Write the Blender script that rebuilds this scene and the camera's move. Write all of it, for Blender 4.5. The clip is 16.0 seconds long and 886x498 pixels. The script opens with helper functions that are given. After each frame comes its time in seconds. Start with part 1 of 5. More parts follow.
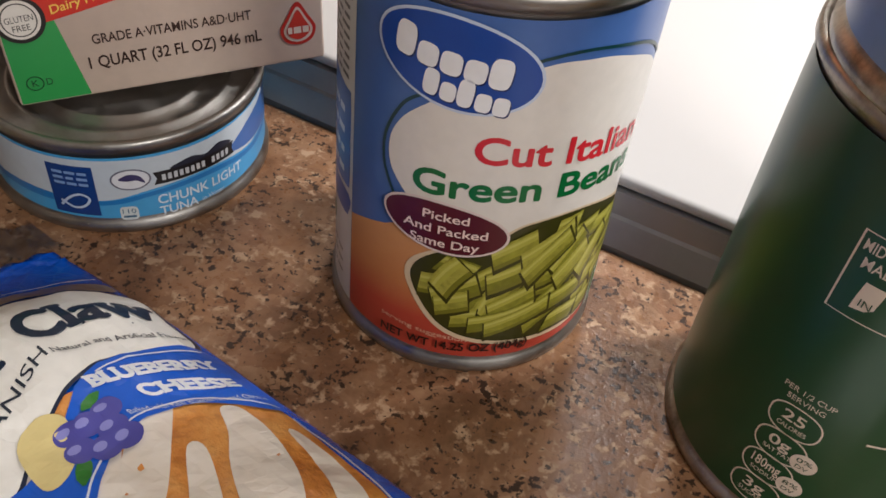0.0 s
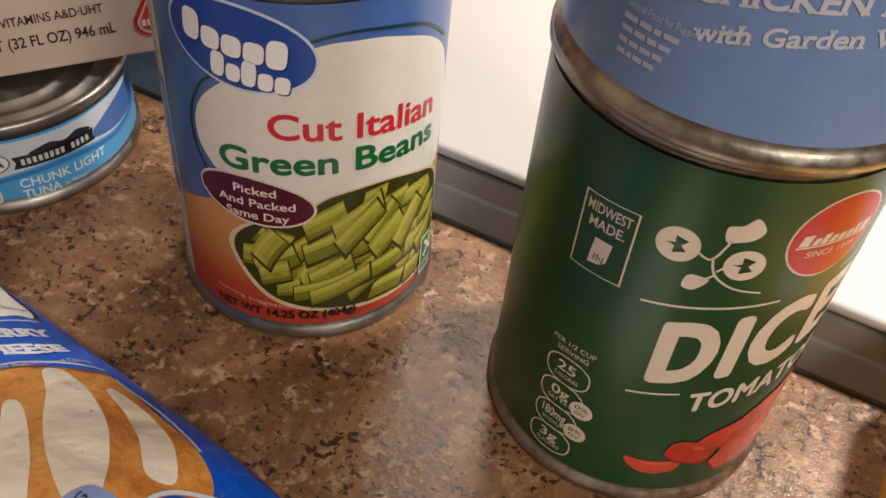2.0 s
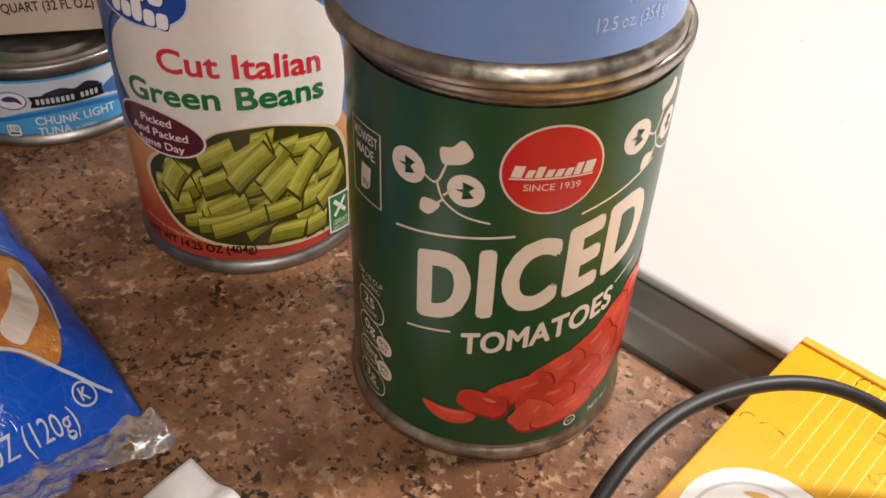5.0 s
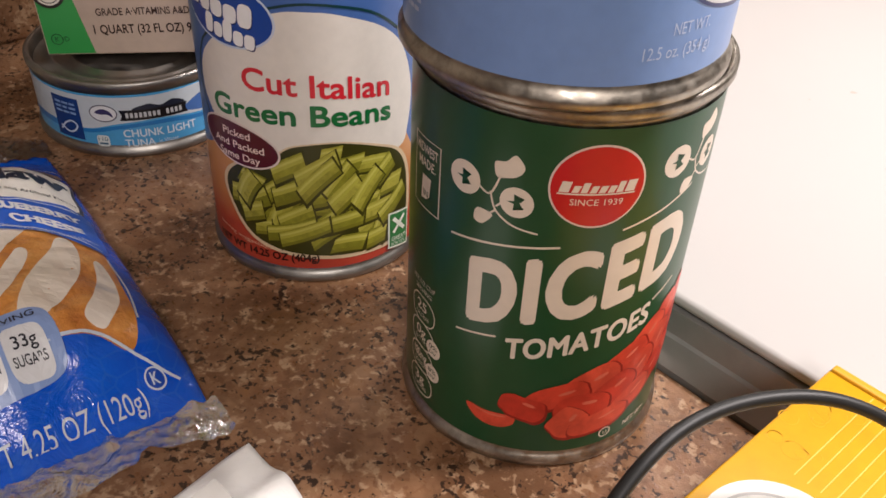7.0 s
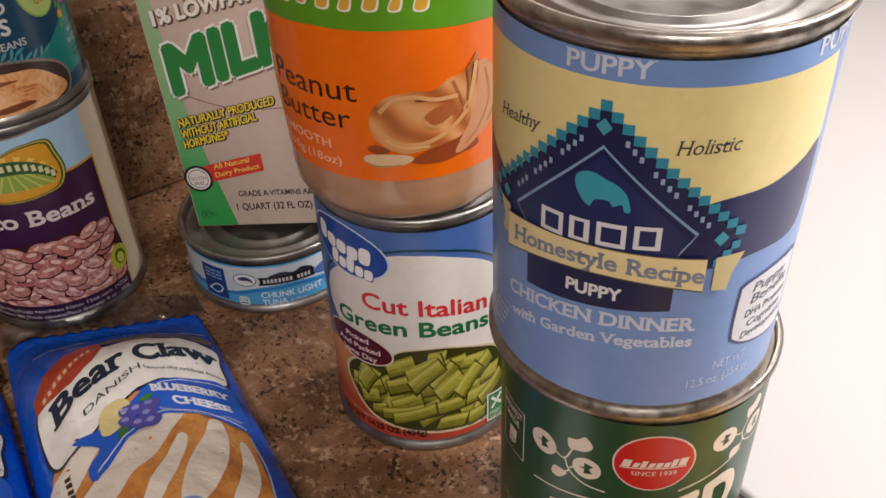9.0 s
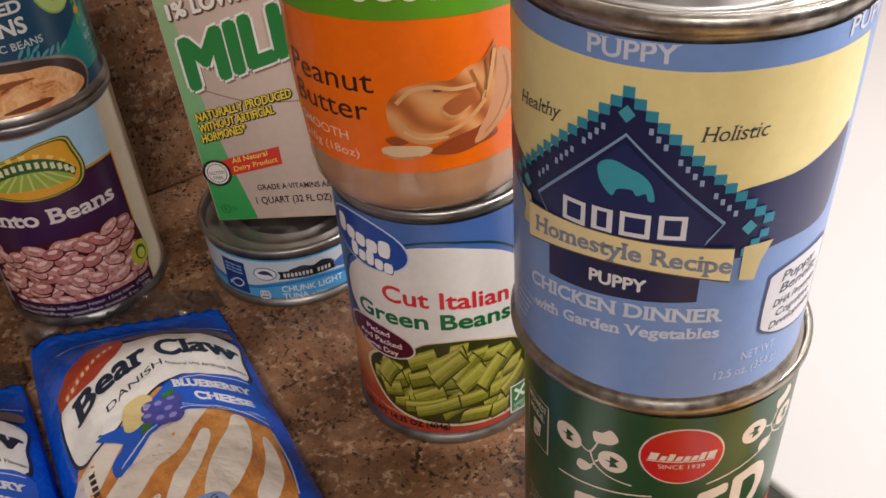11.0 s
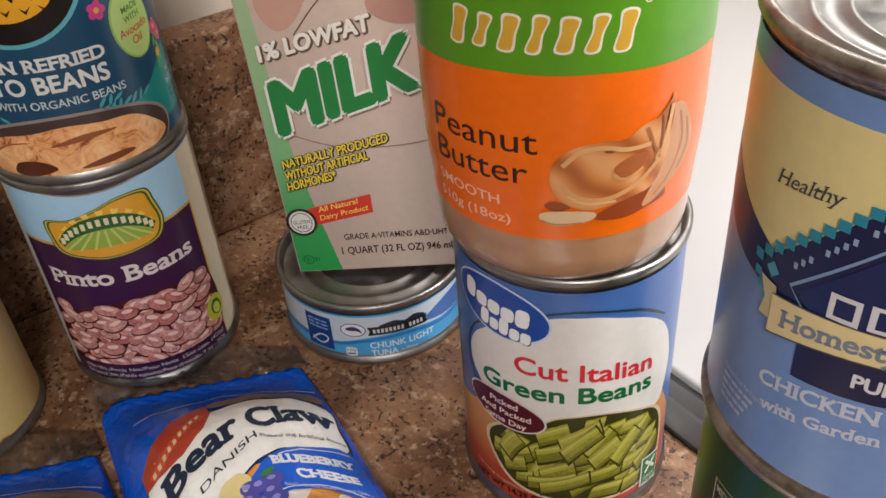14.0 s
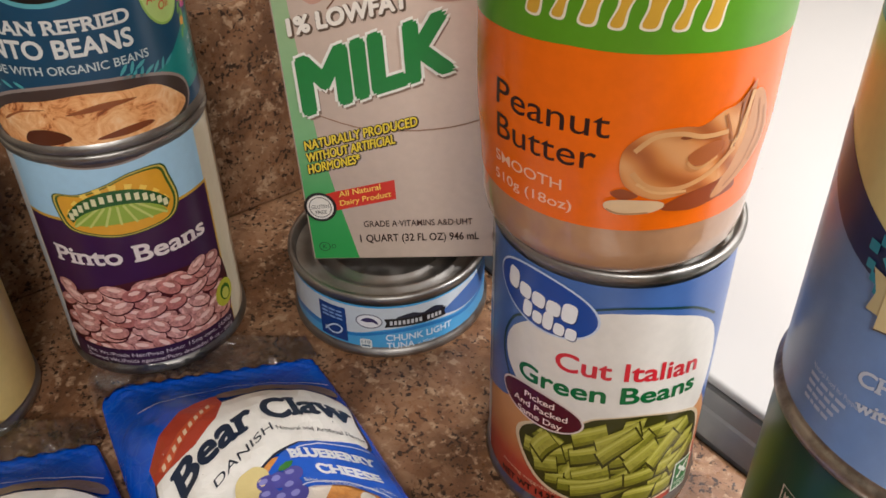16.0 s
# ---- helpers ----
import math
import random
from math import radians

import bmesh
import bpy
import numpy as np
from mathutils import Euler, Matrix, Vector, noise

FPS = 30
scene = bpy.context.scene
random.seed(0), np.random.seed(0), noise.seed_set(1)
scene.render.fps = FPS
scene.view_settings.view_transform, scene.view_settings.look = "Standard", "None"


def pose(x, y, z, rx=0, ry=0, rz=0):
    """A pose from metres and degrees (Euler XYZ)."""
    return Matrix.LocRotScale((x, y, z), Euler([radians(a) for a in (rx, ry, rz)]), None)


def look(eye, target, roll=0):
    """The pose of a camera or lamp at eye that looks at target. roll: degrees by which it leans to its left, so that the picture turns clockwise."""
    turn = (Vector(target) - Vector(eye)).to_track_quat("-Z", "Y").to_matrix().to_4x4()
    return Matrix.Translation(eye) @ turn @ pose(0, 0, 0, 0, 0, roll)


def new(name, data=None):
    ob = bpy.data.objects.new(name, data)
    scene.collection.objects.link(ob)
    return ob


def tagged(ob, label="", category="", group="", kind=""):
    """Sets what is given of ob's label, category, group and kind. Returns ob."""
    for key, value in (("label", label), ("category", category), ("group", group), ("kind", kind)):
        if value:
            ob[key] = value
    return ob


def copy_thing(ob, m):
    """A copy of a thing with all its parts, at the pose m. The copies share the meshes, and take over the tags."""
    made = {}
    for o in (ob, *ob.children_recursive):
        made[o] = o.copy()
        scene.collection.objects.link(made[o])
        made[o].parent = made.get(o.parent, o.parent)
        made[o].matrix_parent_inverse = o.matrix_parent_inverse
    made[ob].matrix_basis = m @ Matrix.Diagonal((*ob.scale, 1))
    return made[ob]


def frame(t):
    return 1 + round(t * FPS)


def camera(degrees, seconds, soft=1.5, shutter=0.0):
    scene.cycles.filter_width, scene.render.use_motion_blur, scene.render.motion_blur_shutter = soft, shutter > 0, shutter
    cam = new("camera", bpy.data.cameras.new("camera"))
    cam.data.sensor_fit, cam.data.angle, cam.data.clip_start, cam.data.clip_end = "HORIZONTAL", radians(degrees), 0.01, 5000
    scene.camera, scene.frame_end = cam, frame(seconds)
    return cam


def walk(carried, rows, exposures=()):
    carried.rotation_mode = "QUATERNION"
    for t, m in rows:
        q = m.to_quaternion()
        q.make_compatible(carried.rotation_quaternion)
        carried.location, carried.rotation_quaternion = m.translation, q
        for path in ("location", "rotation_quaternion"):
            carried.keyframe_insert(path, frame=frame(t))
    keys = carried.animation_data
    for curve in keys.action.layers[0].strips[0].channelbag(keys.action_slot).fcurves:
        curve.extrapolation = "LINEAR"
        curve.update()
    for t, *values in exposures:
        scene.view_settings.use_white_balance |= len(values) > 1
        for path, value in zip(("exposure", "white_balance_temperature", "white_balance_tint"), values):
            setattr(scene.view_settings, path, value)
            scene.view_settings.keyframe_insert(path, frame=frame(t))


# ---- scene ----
cam = camera(52.4, 16.0, soft=1.6)
PATH = [
    (0, (0.0150, 0.0187, 0.1930), (0.0084, 1.3614, -1.1085), 7.1),
    (0.5, (0.0327, 0.0140, 0.2071), (0.0524, 1.3483, -1.1038), 7.2),
    (1, (0.0383, 0.0150, 0.2071), (0.0570, 1.3361, -1.1169), 6.6),
    (1.5, (0.0458, 0.0150, 0.2089), (0.0636, 1.3436, -1.1066), 6.2),
    (2, (0.0608, 0.0056, 0.2033), (0.0711, 1.3464, -1.1001), 6.5),
    (2.5, (0.1010, -0.0084, 0.1837), (-0.0084, 1.3520, -1.0945), 6.1),
    (3, (0.1356, -0.0028, 0.1855), (-0.1187, 1.3455, -1.0851), 3.5),
    (3.2, (0.1440, 0.0019, 0.1874), (-0.1290, 1.3511, -1.0795), 3.0),
    (5.3, (0.1608, -0.0131, 0.1968), (-0.2889, 1.3614, -0.9888), 2.5),
    (5.5, (0.1618, -0.0122, 0.1986), (-0.3011, 1.3670, -0.9767), 2.5),
    (6, (0.1636, -0.0252, 0.2014), (-0.3375, 1.3548, -0.9561), 2.6),
    (6.5, (0.1683, -0.0309, 0.2033), (-0.3628, 1.3529, -0.9365), 2.7),
    (7, (0.1664, -0.0299, 0.1986), (-0.3862, 1.3520, -0.9327), 2.9),
    (7.5, (0.1683, -0.0224, 0.2360), (-0.4236, 1.3464, -0.8916), 2.4),
    (8, (0.1692, -0.0224, 0.2753), (-0.5348, 1.2931, -0.8523), -0.3),
    (8.5, (0.1683, -0.0234, 0.2790), (-0.5816, 1.2613, -0.8542), -1.6),
    (9, (0.1683, -0.0206, 0.2800), (-0.5975, 1.2538, -0.8551), -2.4),
    (11.5, (0.1655, -0.0168, 0.2781), (-0.6358, 1.2202, -0.8729), -4.5),
    (12, (0.1636, -0.0159, 0.2800), (-0.6395, 1.2202, -0.8701), -4.6),
    (12.5, (0.1646, -0.0159, 0.2781), (-0.6395, 1.2202, -0.8710), -4.8),
    (13, (0.1636, -0.0168, 0.2790), (-0.6433, 1.2192, -0.8691), -5.0),
    (13.5, (0.1253, -0.0065, 0.2725), (-0.6825, 1.2323, -0.8729), -5.2),
    (14, (0.1113, -0.0103, 0.2772), (-0.6872, 1.2454, -0.8560), -4.8),
    (14.5, (0.1057, -0.0122, 0.2809), (-0.6844, 1.2660, -0.8308), -4.4),
    (15, (0.1047, -0.0150, 0.2790), (-0.6713, 1.2800, -0.8233), -4.1),
    (15.5, (0.1047, -0.0140, 0.2790), (-0.6620, 1.2959, -0.8121), -3.7),
    (16, (0.0870, -0.0140, 0.2669), (-0.6536, 1.2735, -0.8691), -1.2),
]
walk(cam, [(t, look(eye, target, roll)) for t, eye, target, roll in PATH],
     [(0, 0.0, 5950, 10), (1.2, 0.0, 6100, 10), (2.0, -0.06, 6650, 11), (2.5, 0.08, 6900, 13), (3.0, 0.06, 6800, 13), (5.5, -0.24, 6350, 15), (7, -0.28, 6300, 16), (8, -0.30, 6200, 15), (9, -0.26, 6150, 15),
      (13, -0.23, 6100, 15), (14, 0.08, 5900, 10), (16, 0.12, 6000, 10)])

# ---- world and lamps ----
world = bpy.data.worlds.new("room_dark")
scene.world = world
world.use_nodes = True
world.node_tree.nodes["Background"].inputs[0].default_value = (1.0, 0.86, 0.72, 1)
world.node_tree.nodes["Background"].inputs[1].default_value = 0.02


def area_lamp(name, eye, target, size_x, size_y, watts, colour):
    data = bpy.data.lights.new(name, "AREA")
    data.shape, data.size, data.size_y, data.energy, data.color = "RECTANGLE", size_x, size_y, watts, colour
    ob = new(name, data)
    ob.matrix_basis = look(eye, target)
    return ob


# the two lamps under the cooker hood, and the kitchen's ceiling lamp behind the camera
for eye, aim, watts in (((0.50, 0.37, 0.57), (0.40, 0.28, 0), 31.0), ((0.10, 0.58, 0.60), (0.16, 0.38, 0), 8.0)):
    hood = bpy.data.lights.new("hood_lamp", "SPOT")
    hood.energy, hood.color, hood.shadow_soft_size = watts, (1.0, 0.925, 0.845), 0.05
    hood.spot_size, hood.spot_blend = radians(122), 0.9
    new("hood_lamp", hood).matrix_basis = look(eye, aim)
area_lamp("ceiling_lamp", (0.85, -1.00, 1.12), (0.0, 0.15, 0.05), 0.45, 0.45, 19.5, (1.0, 0.905, 0.80))


# ---- materials ----
def nodes_of(name):
    m = bpy.data.materials.new(name)
    m.use_nodes = True
    nt = m.node_tree
    return m, nt, nt.nodes["Principled BSDF"]


def add_node(nt, kind, **values):
    n = nt.nodes.new(kind)
    for k, v in values.items():
        n.inputs[k.replace("_", " ")].default_value = v
    return n


def ramp(nt, source, stops):
    n = nt.nodes.new("ShaderNodeValToRGB")
    while len(n.color_ramp.elements) < len(stops):
        n.color_ramp.elements.new(0.5)
    for e, (p, c) in zip(n.color_ramp.elements, stops):
        e.position, e.color = p, (*c, 1) if len(c) == 3 else c
    nt.links.new(source, n.inputs[0])
    return n.outputs[0]


def mix(nt, fac, a, b, blend="MIX"):
    n = nt.nodes.new("ShaderNodeMix")
    n.data_type, n.blend_type = "RGBA", blend
    for socket, v in ((n.inputs[0], fac), (n.inputs[6], a), (n.inputs[7], b)):
        if isinstance(v, (int, float)):
            socket.default_value = v
        elif isinstance(v, tuple):
            socket.default_value = (*v, 1)
        else:
            nt.links.new(v, socket)
    return n.outputs[2]


def coords(nt, kind="Object"):
    return nt.nodes.new("ShaderNodeTexCoord").outputs[kind]


def noise_tex(nt, scale, detail=4.0, rough=0.55, vec=None, distort=0.0):
    n = add_node(nt, "ShaderNodeTexNoise", Scale=scale, Detail=detail, Roughness=rough, Distortion=distort)
    nt.links.new(vec or coords(nt), n.inputs["Vector"])
    return n.outputs["Fac"]


def relief(nt, bsdf, height, strength, distance):
    b = add_node(nt, "ShaderNodeBump", Strength=strength, Distance=distance)
    nt.links.new(height, b.inputs["Height"])
    nt.links.new(b.outputs[0], bsdf.inputs["Normal"])


INK = {}


def lin(rgb):
    """A colour given as 0 to 255 screen values, in linear light."""
    return tuple(((c / 255 + 0.055) / 1.055) ** 2.4 if c > 10 else c / 3294 for c in rgb)


def ink(rgb, rough=0.29, vary=0.06):
    """Printed paper or film of one colour, faintly mottled and slightly glossy."""
    key = (rgb, rough, vary)
    if key not in INK:
        m, nt, b = nodes_of("printed_ink")
        c = lin(rgb)
        f = noise_tex(nt, 260, 3)
        g = noise_tex(nt, 28, 2)
        dark = tuple(x * (1 - vary * 2) for x in c)
        light = tuple(min(1, x * (1 + vary)) for x in c)
        col = mix(nt, f, dark, light)
        col = mix(nt, mix(nt, g, (0, 0, 0), (0.25, 0.25, 0.25)), col, tuple(x * 0.86 for x in c))
        nt.links.new(col, b.inputs["Base Color"])
        b.inputs["Roughness"].default_value = rough
        b.inputs["Specular IOR Level"].default_value = 0.5
        relief(nt, b, g, 0.35, 0.0008)
        INK[key] = m
    return INK[key]


def island_ink(name, stops, rough=0.4, streak=120, depth=0.25):
    """Printed pieces whose colour changes from piece to piece."""
    m, nt, b = nodes_of(name)
    info = nt.nodes.new("ShaderNodeObjectInfo")
    col = ramp(nt, info.outputs["Random"], stops)
    col = mix(nt, ramp(nt, noise_tex(nt, streak, 4, 0.6, distort=0.6), [(0.35, (depth,) * 3), (0.68, (0, 0, 0))]), col, tuple(x * 0.42 for x in stops[0][1]))
    nt.links.new(col, b.inputs["Base Color"])
    b.inputs["Roughness"].default_value = rough
    return m


def fade_ink(name, axis, stops, scale, rough=0.36, wobble=0.0):
    """A printed blend of colours along one axis of the thing; stops are at metres divided by scale."""
    m, nt, b = nodes_of(name)
    vec = coords(nt)
    sep = nt.nodes.new("ShaderNodeSeparateXYZ")
    nt.links.new(vec, sep.inputs[0])
    div = nt.nodes.new("ShaderNodeMath")
    div.operation = "MULTIPLY_ADD"
    nt.links.new(sep.outputs[axis], div.inputs[0])
    div.inputs[1].default_value, div.inputs[2].default_value = 1 / scale, 0.0
    value = div.outputs[0]
    if wobble:
        add = nt.nodes.new("ShaderNodeMath")
        add.operation = "MULTIPLY_ADD"
        nt.links.new(noise_tex(nt, 45, 3), add.inputs[0])
        add.inputs[1].default_value = wobble
        nt.links.new(value, add.inputs[2])
        value = add.outputs[0]
    col = ramp(nt, value, stops)
    col = mix(nt, mix(nt, noise_tex(nt, 240, 3), (0, 0, 0), (0.18, 0.18, 0.18)), col, tuple(x * 0.8 for x in stops[0][1]))
    nt.links.new(col, b.inputs["Base Color"])
    b.inputs["Roughness"].default_value = rough
    b.inputs["Specular IOR Level"].default_value = 0.35
    return m


def metal_mat(name, colour, rough, worn=0.25, scale=60):
    m, nt, b = nodes_of(name)
    f = noise_tex(nt, scale, 5, 0.65)
    col = mix(nt, ramp(nt, f, [(0.42, (0, 0, 0)), (0.72, (1, 1, 1))]), colour, tuple(c * (1 - worn) for c in colour))
    nt.links.new(col, b.inputs["Base Color"])
    b.inputs["Metallic"].default_value = 1.0
    r = ramp(nt, noise_tex(nt, scale * 2.4, 4), [(0.3, (rough * 0.75,) * 3), (0.7, (rough * 1.35,) * 3)])
    nt.links.new(r, b.inputs["Roughness"])
    relief(nt, b, noise_tex(nt, scale * 5, 3), 0.12, 0.0005)
    return m


TIN = metal_mat("tinned_steel", (0.38, 0.365, 0.34), 0.42)
TIN_WORN = metal_mat("stained_tinned_steel", (0.48, 0.44, 0.38), 0.38, 0.62, 130)
TRIM_STEEL = metal_mat("brushed_trim_steel", (0.30, 0.29, 0.28), 0.42, 0.15, 40)
TRIM_STEEL.node_tree.nodes["Principled BSDF"].inputs["Metallic"].default_value = 0.25


def granite_mat():
    m, nt, b = nodes_of("polished_brown_granite")
    vec = coords(nt)
    wob = add_node(nt, "ShaderNodeTexNoise", Scale=240.0, Detail=3.0)
    nt.links.new(vec, wob.inputs["Vector"])
    shift = nt.nodes.new("ShaderNodeVectorMath")
    shift.operation = "MULTIPLY_ADD"
    nt.links.new(wob.outputs["Color"], shift.inputs[0])
    shift.inputs[1].default_value = (0.0045, 0.0045, 0.0045)
    nt.links.new(vec, shift.inputs[2])
    warped = shift.outputs[0]

    def grains(scale, stops):
        vor = add_node(nt, "ShaderNodeTexVoronoi", Scale=scale)
        nt.links.new(warped, vor.inputs["Vector"])
        sep = nt.nodes.new("ShaderNodeSeparateColor")
        nt.links.new(vor.outputs["Color"], sep.inputs[0])
        return ramp(nt, sep.outputs[0], stops)
    tan, rust, pale, brown = (0.330, 0.200, 0.128), (0.255, 0.140, 0.080), (0.410, 0.285, 0.195), (0.150, 0.084, 0.050)
    coarse = grains(110, [(0.0, rust), (0.25, tan), (0.5, rust), (0.75, pale), (1.0, tan)])
    small = grains(300, [(0.0, brown), (0.15, brown), (0.4, tan), (0.7, pale), (1.0, rust)])
    base = mix(nt, ramp(nt, noise_tex(nt, 90, 4, 0.6, vec), [(0.38, (0.2,) * 3), (0.62, (0.7,) * 3)]), coarse, small)
    base = mix(nt, 0.22, base, tan)

    def patches(scale, low, high, top, distort=0.5):
        return ramp(nt, noise_tex(nt, scale, 5, 0.68, vec, distort), [(low, (0, 0, 0)), (high, (top,) * 3)])
    base = mix(nt, patches(30, 0.54, 0.70, 0.45), base, pale)
    base = mix(nt, patches(20, 0.46, 0.60, 0.85), base, (0.150, 0.084, 0.050))
    base = mix(nt, patches(52, 0.57, 0.70, 0.45, 0.3), base, (0.350, 0.195, 0.090))

    def specks(scale, cluster, bias, low, high):
        add = nt.nodes.new("ShaderNodeMath")
        add.operation = "MULTIPLY_ADD"
        nt.links.new(noise_tex(nt, cluster, 4, 0.6, vec, 0.4), add.inputs[0])
        add.inputs[1].default_value = bias
        nt.links.new(noise_tex(nt, scale, 3, 0.6, vec, 0.3), add.inputs[2])
        return ramp(nt, add.outputs[0], [(low, (0, 0, 0)), (high, (1, 1, 1))])
    base = mix(nt, specks(260, 90, 0.6, 0.86, 0.98), base, (0.52, 0.40, 0.30))
    base = mix(nt, specks(190, 22, 1.4, 1.17, 1.28), base, (0.066, 0.039, 0.027))
    base = mix(nt, specks(280, 36, 1.3, 1.165, 1.235), base, (0.024, 0.016, 0.013))
    base = mix(nt, specks(420, 70, 0.6, 0.88, 0.94), base, (0.048, 0.030, 0.022))
    base = mix(nt, 1.0, base, (0.75, 0.635, 0.515), "MULTIPLY")
    nt.links.new(base, b.inputs["Base Color"])
    fine = noise_tex(nt, 260, 4, 0.7, vec)
    nt.links.new(ramp(nt, fine, [(0.3, (0.24,) * 3), (0.7, (0.42,) * 3)]), b.inputs["Roughness"])
    b.inputs["Specular IOR Level"].default_value = 0.27
    relief(nt, b, fine, 0.3, 0.0010)
    return m


def plaster_mat(name, colour):
    m, nt, b = nodes_of(name)
    col = mix(nt, noise_tex(nt, 9, 4), tuple(c * 0.92 for c in colour), colour)
    nt.links.new(col, b.inputs["Base Color"])
    b.inputs["Roughness"].default_value = 0.7
    relief(nt, b, noise_tex(nt, 160, 4), 0.25, 0.001)
    return m


def enamel_mat():
    m, nt, b = nodes_of("white_cooktop_enamel")
    col = mix(nt, noise_tex(nt, 7, 3), (0.47, 0.455, 0.44), (0.51, 0.495, 0.48))
    specks = ramp(nt, noise_tex(nt, 95, 2, 0.4), [(0.755, (0, 0, 0)), (0.79, (0.8,) * 3)])
    col = mix(nt, specks, col, (0.42, 0.36, 0.31))
    nt.links.new(col, b.inputs["Base Color"])
    b.inputs["Roughness"].default_value = 0.5
    b.inputs["Specular IOR Level"].default_value = 0.25
    relief(nt, b, noise_tex(nt, 30, 3), 0.05, 0.001)
    return m


GRANITE = granite_mat()
WALL_PAINT = plaster_mat("beige_wall_paint", (0.56, 0.49, 0.40))
CEILING_PAINT = plaster_mat("ceiling_paint", (0.75, 0.71, 0.66))
# the wall beige dimmed in its colour, for the walls out of view
DIM_PAINT = plaster_mat("dimmed_wall_paint", (0.34, 0.30, 0.26))
FLOOR_MAT = plaster_mat("floor_covering", (0.24, 0.19, 0.15))
ENAMEL = enamel_mat()
CABINET_MAT = plaster_mat("cabinet_paint", (0.30, 0.20, 0.13))


# ---- mesh helpers ----
def link(name, bm, mat, parent=None, label="", smooth=False):
    me = bpy.data.meshes.new(name)
    bm.to_mesh(me)
    bm.free()
    if smooth:
        me.shade_smooth()
    if mat:
        me.materials.append(mat)
    ob = new(name, me)
    if parent:
        ob.parent = parent
    if label:
        ob["label"] = label
    return ob


def part(name, bm, mat, parent, label="", smooth=True):
    return link(name, bm, mat, parent, label, smooth)


def thing(name, m, label, category, group=""):
    ob = new(name)
    ob.empty_display_size = 0.02
    ob.matrix_basis = m
    return tagged(ob, label, category, group)


def box_bm(x0, x1, y0, y1, z0, z1, bevel=0.0, seg=2):
    bm = bmesh.new()
    bmesh.ops.create_cube(bm, size=1, matrix=Matrix.Translation(((x0 + x1) / 2, (y0 + y1) / 2, (z0 + z1) / 2)) @ Matrix.Diagonal((x1 - x0, y1 - y0, z1 - z0, 1)))
    if bevel:
        bmesh.ops.bevel(bm, geom=bm.edges[:], offset=bevel, segments=seg, profile=0.5, affect="EDGES")
    return bm


def lathe(profile, seg=96, cap=False):
    """A round body from (radius, height) pairs, top and bottom left open where the radius is not 0."""
    bm = bmesh.new()
    rings = []
    for r, z in profile:
        if r < 1e-6:
            rings.append([bm.verts.new((0, 0, z))])
        else:
            rings.append([bm.verts.new((r * math.cos(2 * math.pi * i / seg), r * math.sin(2 * math.pi * i / seg), z)) for i in range(seg)])
    for a, b in zip(rings, rings[1:]):
        for i in range(seg):
            j = (i + 1) % seg
            if len(a) == 1 and len(b) == 1:
                continue
            if len(a) == 1:
                bm.faces.new((a[0], b[j], b[i]))
            elif len(b) == 1:
                bm.faces.new((a[i], a[j], b[0]))
            else:
                bm.faces.new((a[i], a[j], b[j], b[i]))
    bmesh.ops.recalc_face_normals(bm, faces=bm.faces)
    return bm


# ---- the setting: worktop, backsplash, walls, cooktop ----
TURN_W = -24.3
W = pose(0, 0, 0, 0, 0, TURN_W)
WALL_X, SPLASH_X, STOVE_Y = -0.306, -0.286, 0.2368


def structure(name, bm, mat, label, smooth=False):
    ob = link(name, bm, mat, None, label, smooth)
    ob.matrix_basis = W
    return tagged(ob, label, name.split("_")[0], kind="structure")


structure("countertop", box_bm(WALL_X, 0.36, -1.6, STOVE_Y - 0.002, -0.032, 0.0, 0.003), GRANITE, "polished brown speckled granite kitchen worktop")
structure("backsplash", box_bm(WALL_X, SPLASH_X, -1.6, STOVE_Y - 0.002, 0.0, 0.110, 0.002), GRANITE, "low upstand of the same brown granite against the wall")
structure("wall_back", box_bm(WALL_X - 0.1, WALL_X, -1.8, 2.2, -0.9, 1.6), WALL_PAINT, "plain beige painted kitchen wall")
structure("wall_stove_side", box_bm(WALL_X, 2.6, 2.2, 2.3, -0.9, 1.6), WALL_PAINT, "plain beige painted wall")
# two unseen walls, in the dimmed beige that sends less light back
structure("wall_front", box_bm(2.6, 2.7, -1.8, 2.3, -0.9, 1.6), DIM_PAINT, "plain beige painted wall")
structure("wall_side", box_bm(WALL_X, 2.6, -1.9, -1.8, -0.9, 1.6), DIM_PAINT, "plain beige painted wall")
structure("floor", box_bm(WALL_X, 2.6, -1.8, 2.2, -1.0, -0.9), FLOOR_MAT, "plain dark kitchen floor")
structure("ceiling", box_bm(WALL_X - 0.1, 2.7, -1.9, 2.3, 1.6, 1.7), CEILING_PAINT, "plain pale ceiling")
structure("base_cabinet", box_bm(WALL_X, 0.33, -1.6, STOVE_Y - 0.006, -0.9, -0.032), CABINET_MAT, "plain brown base cabinet under the worktop")


def swept(profile, x0, x1):
    """A strip along x with the given (y, z) outline."""
    bm = bmesh.new()
    ends = [[bm.verts.new((x, y, z)) for y, z in profile] for x in (x0, x1)]
    n = len(profile)
    for i in range(n):
        j = (i + 1) % n
        bm.faces.new((ends[0][i], ends[1][i], ends[1][j], ends[0][j]))
    bm.faces.new(ends[0][::-1])
    bm.faces.new(ends[1])
    bmesh.ops.recalc_face_normals(bm, faces=bm.faces)
    return bm


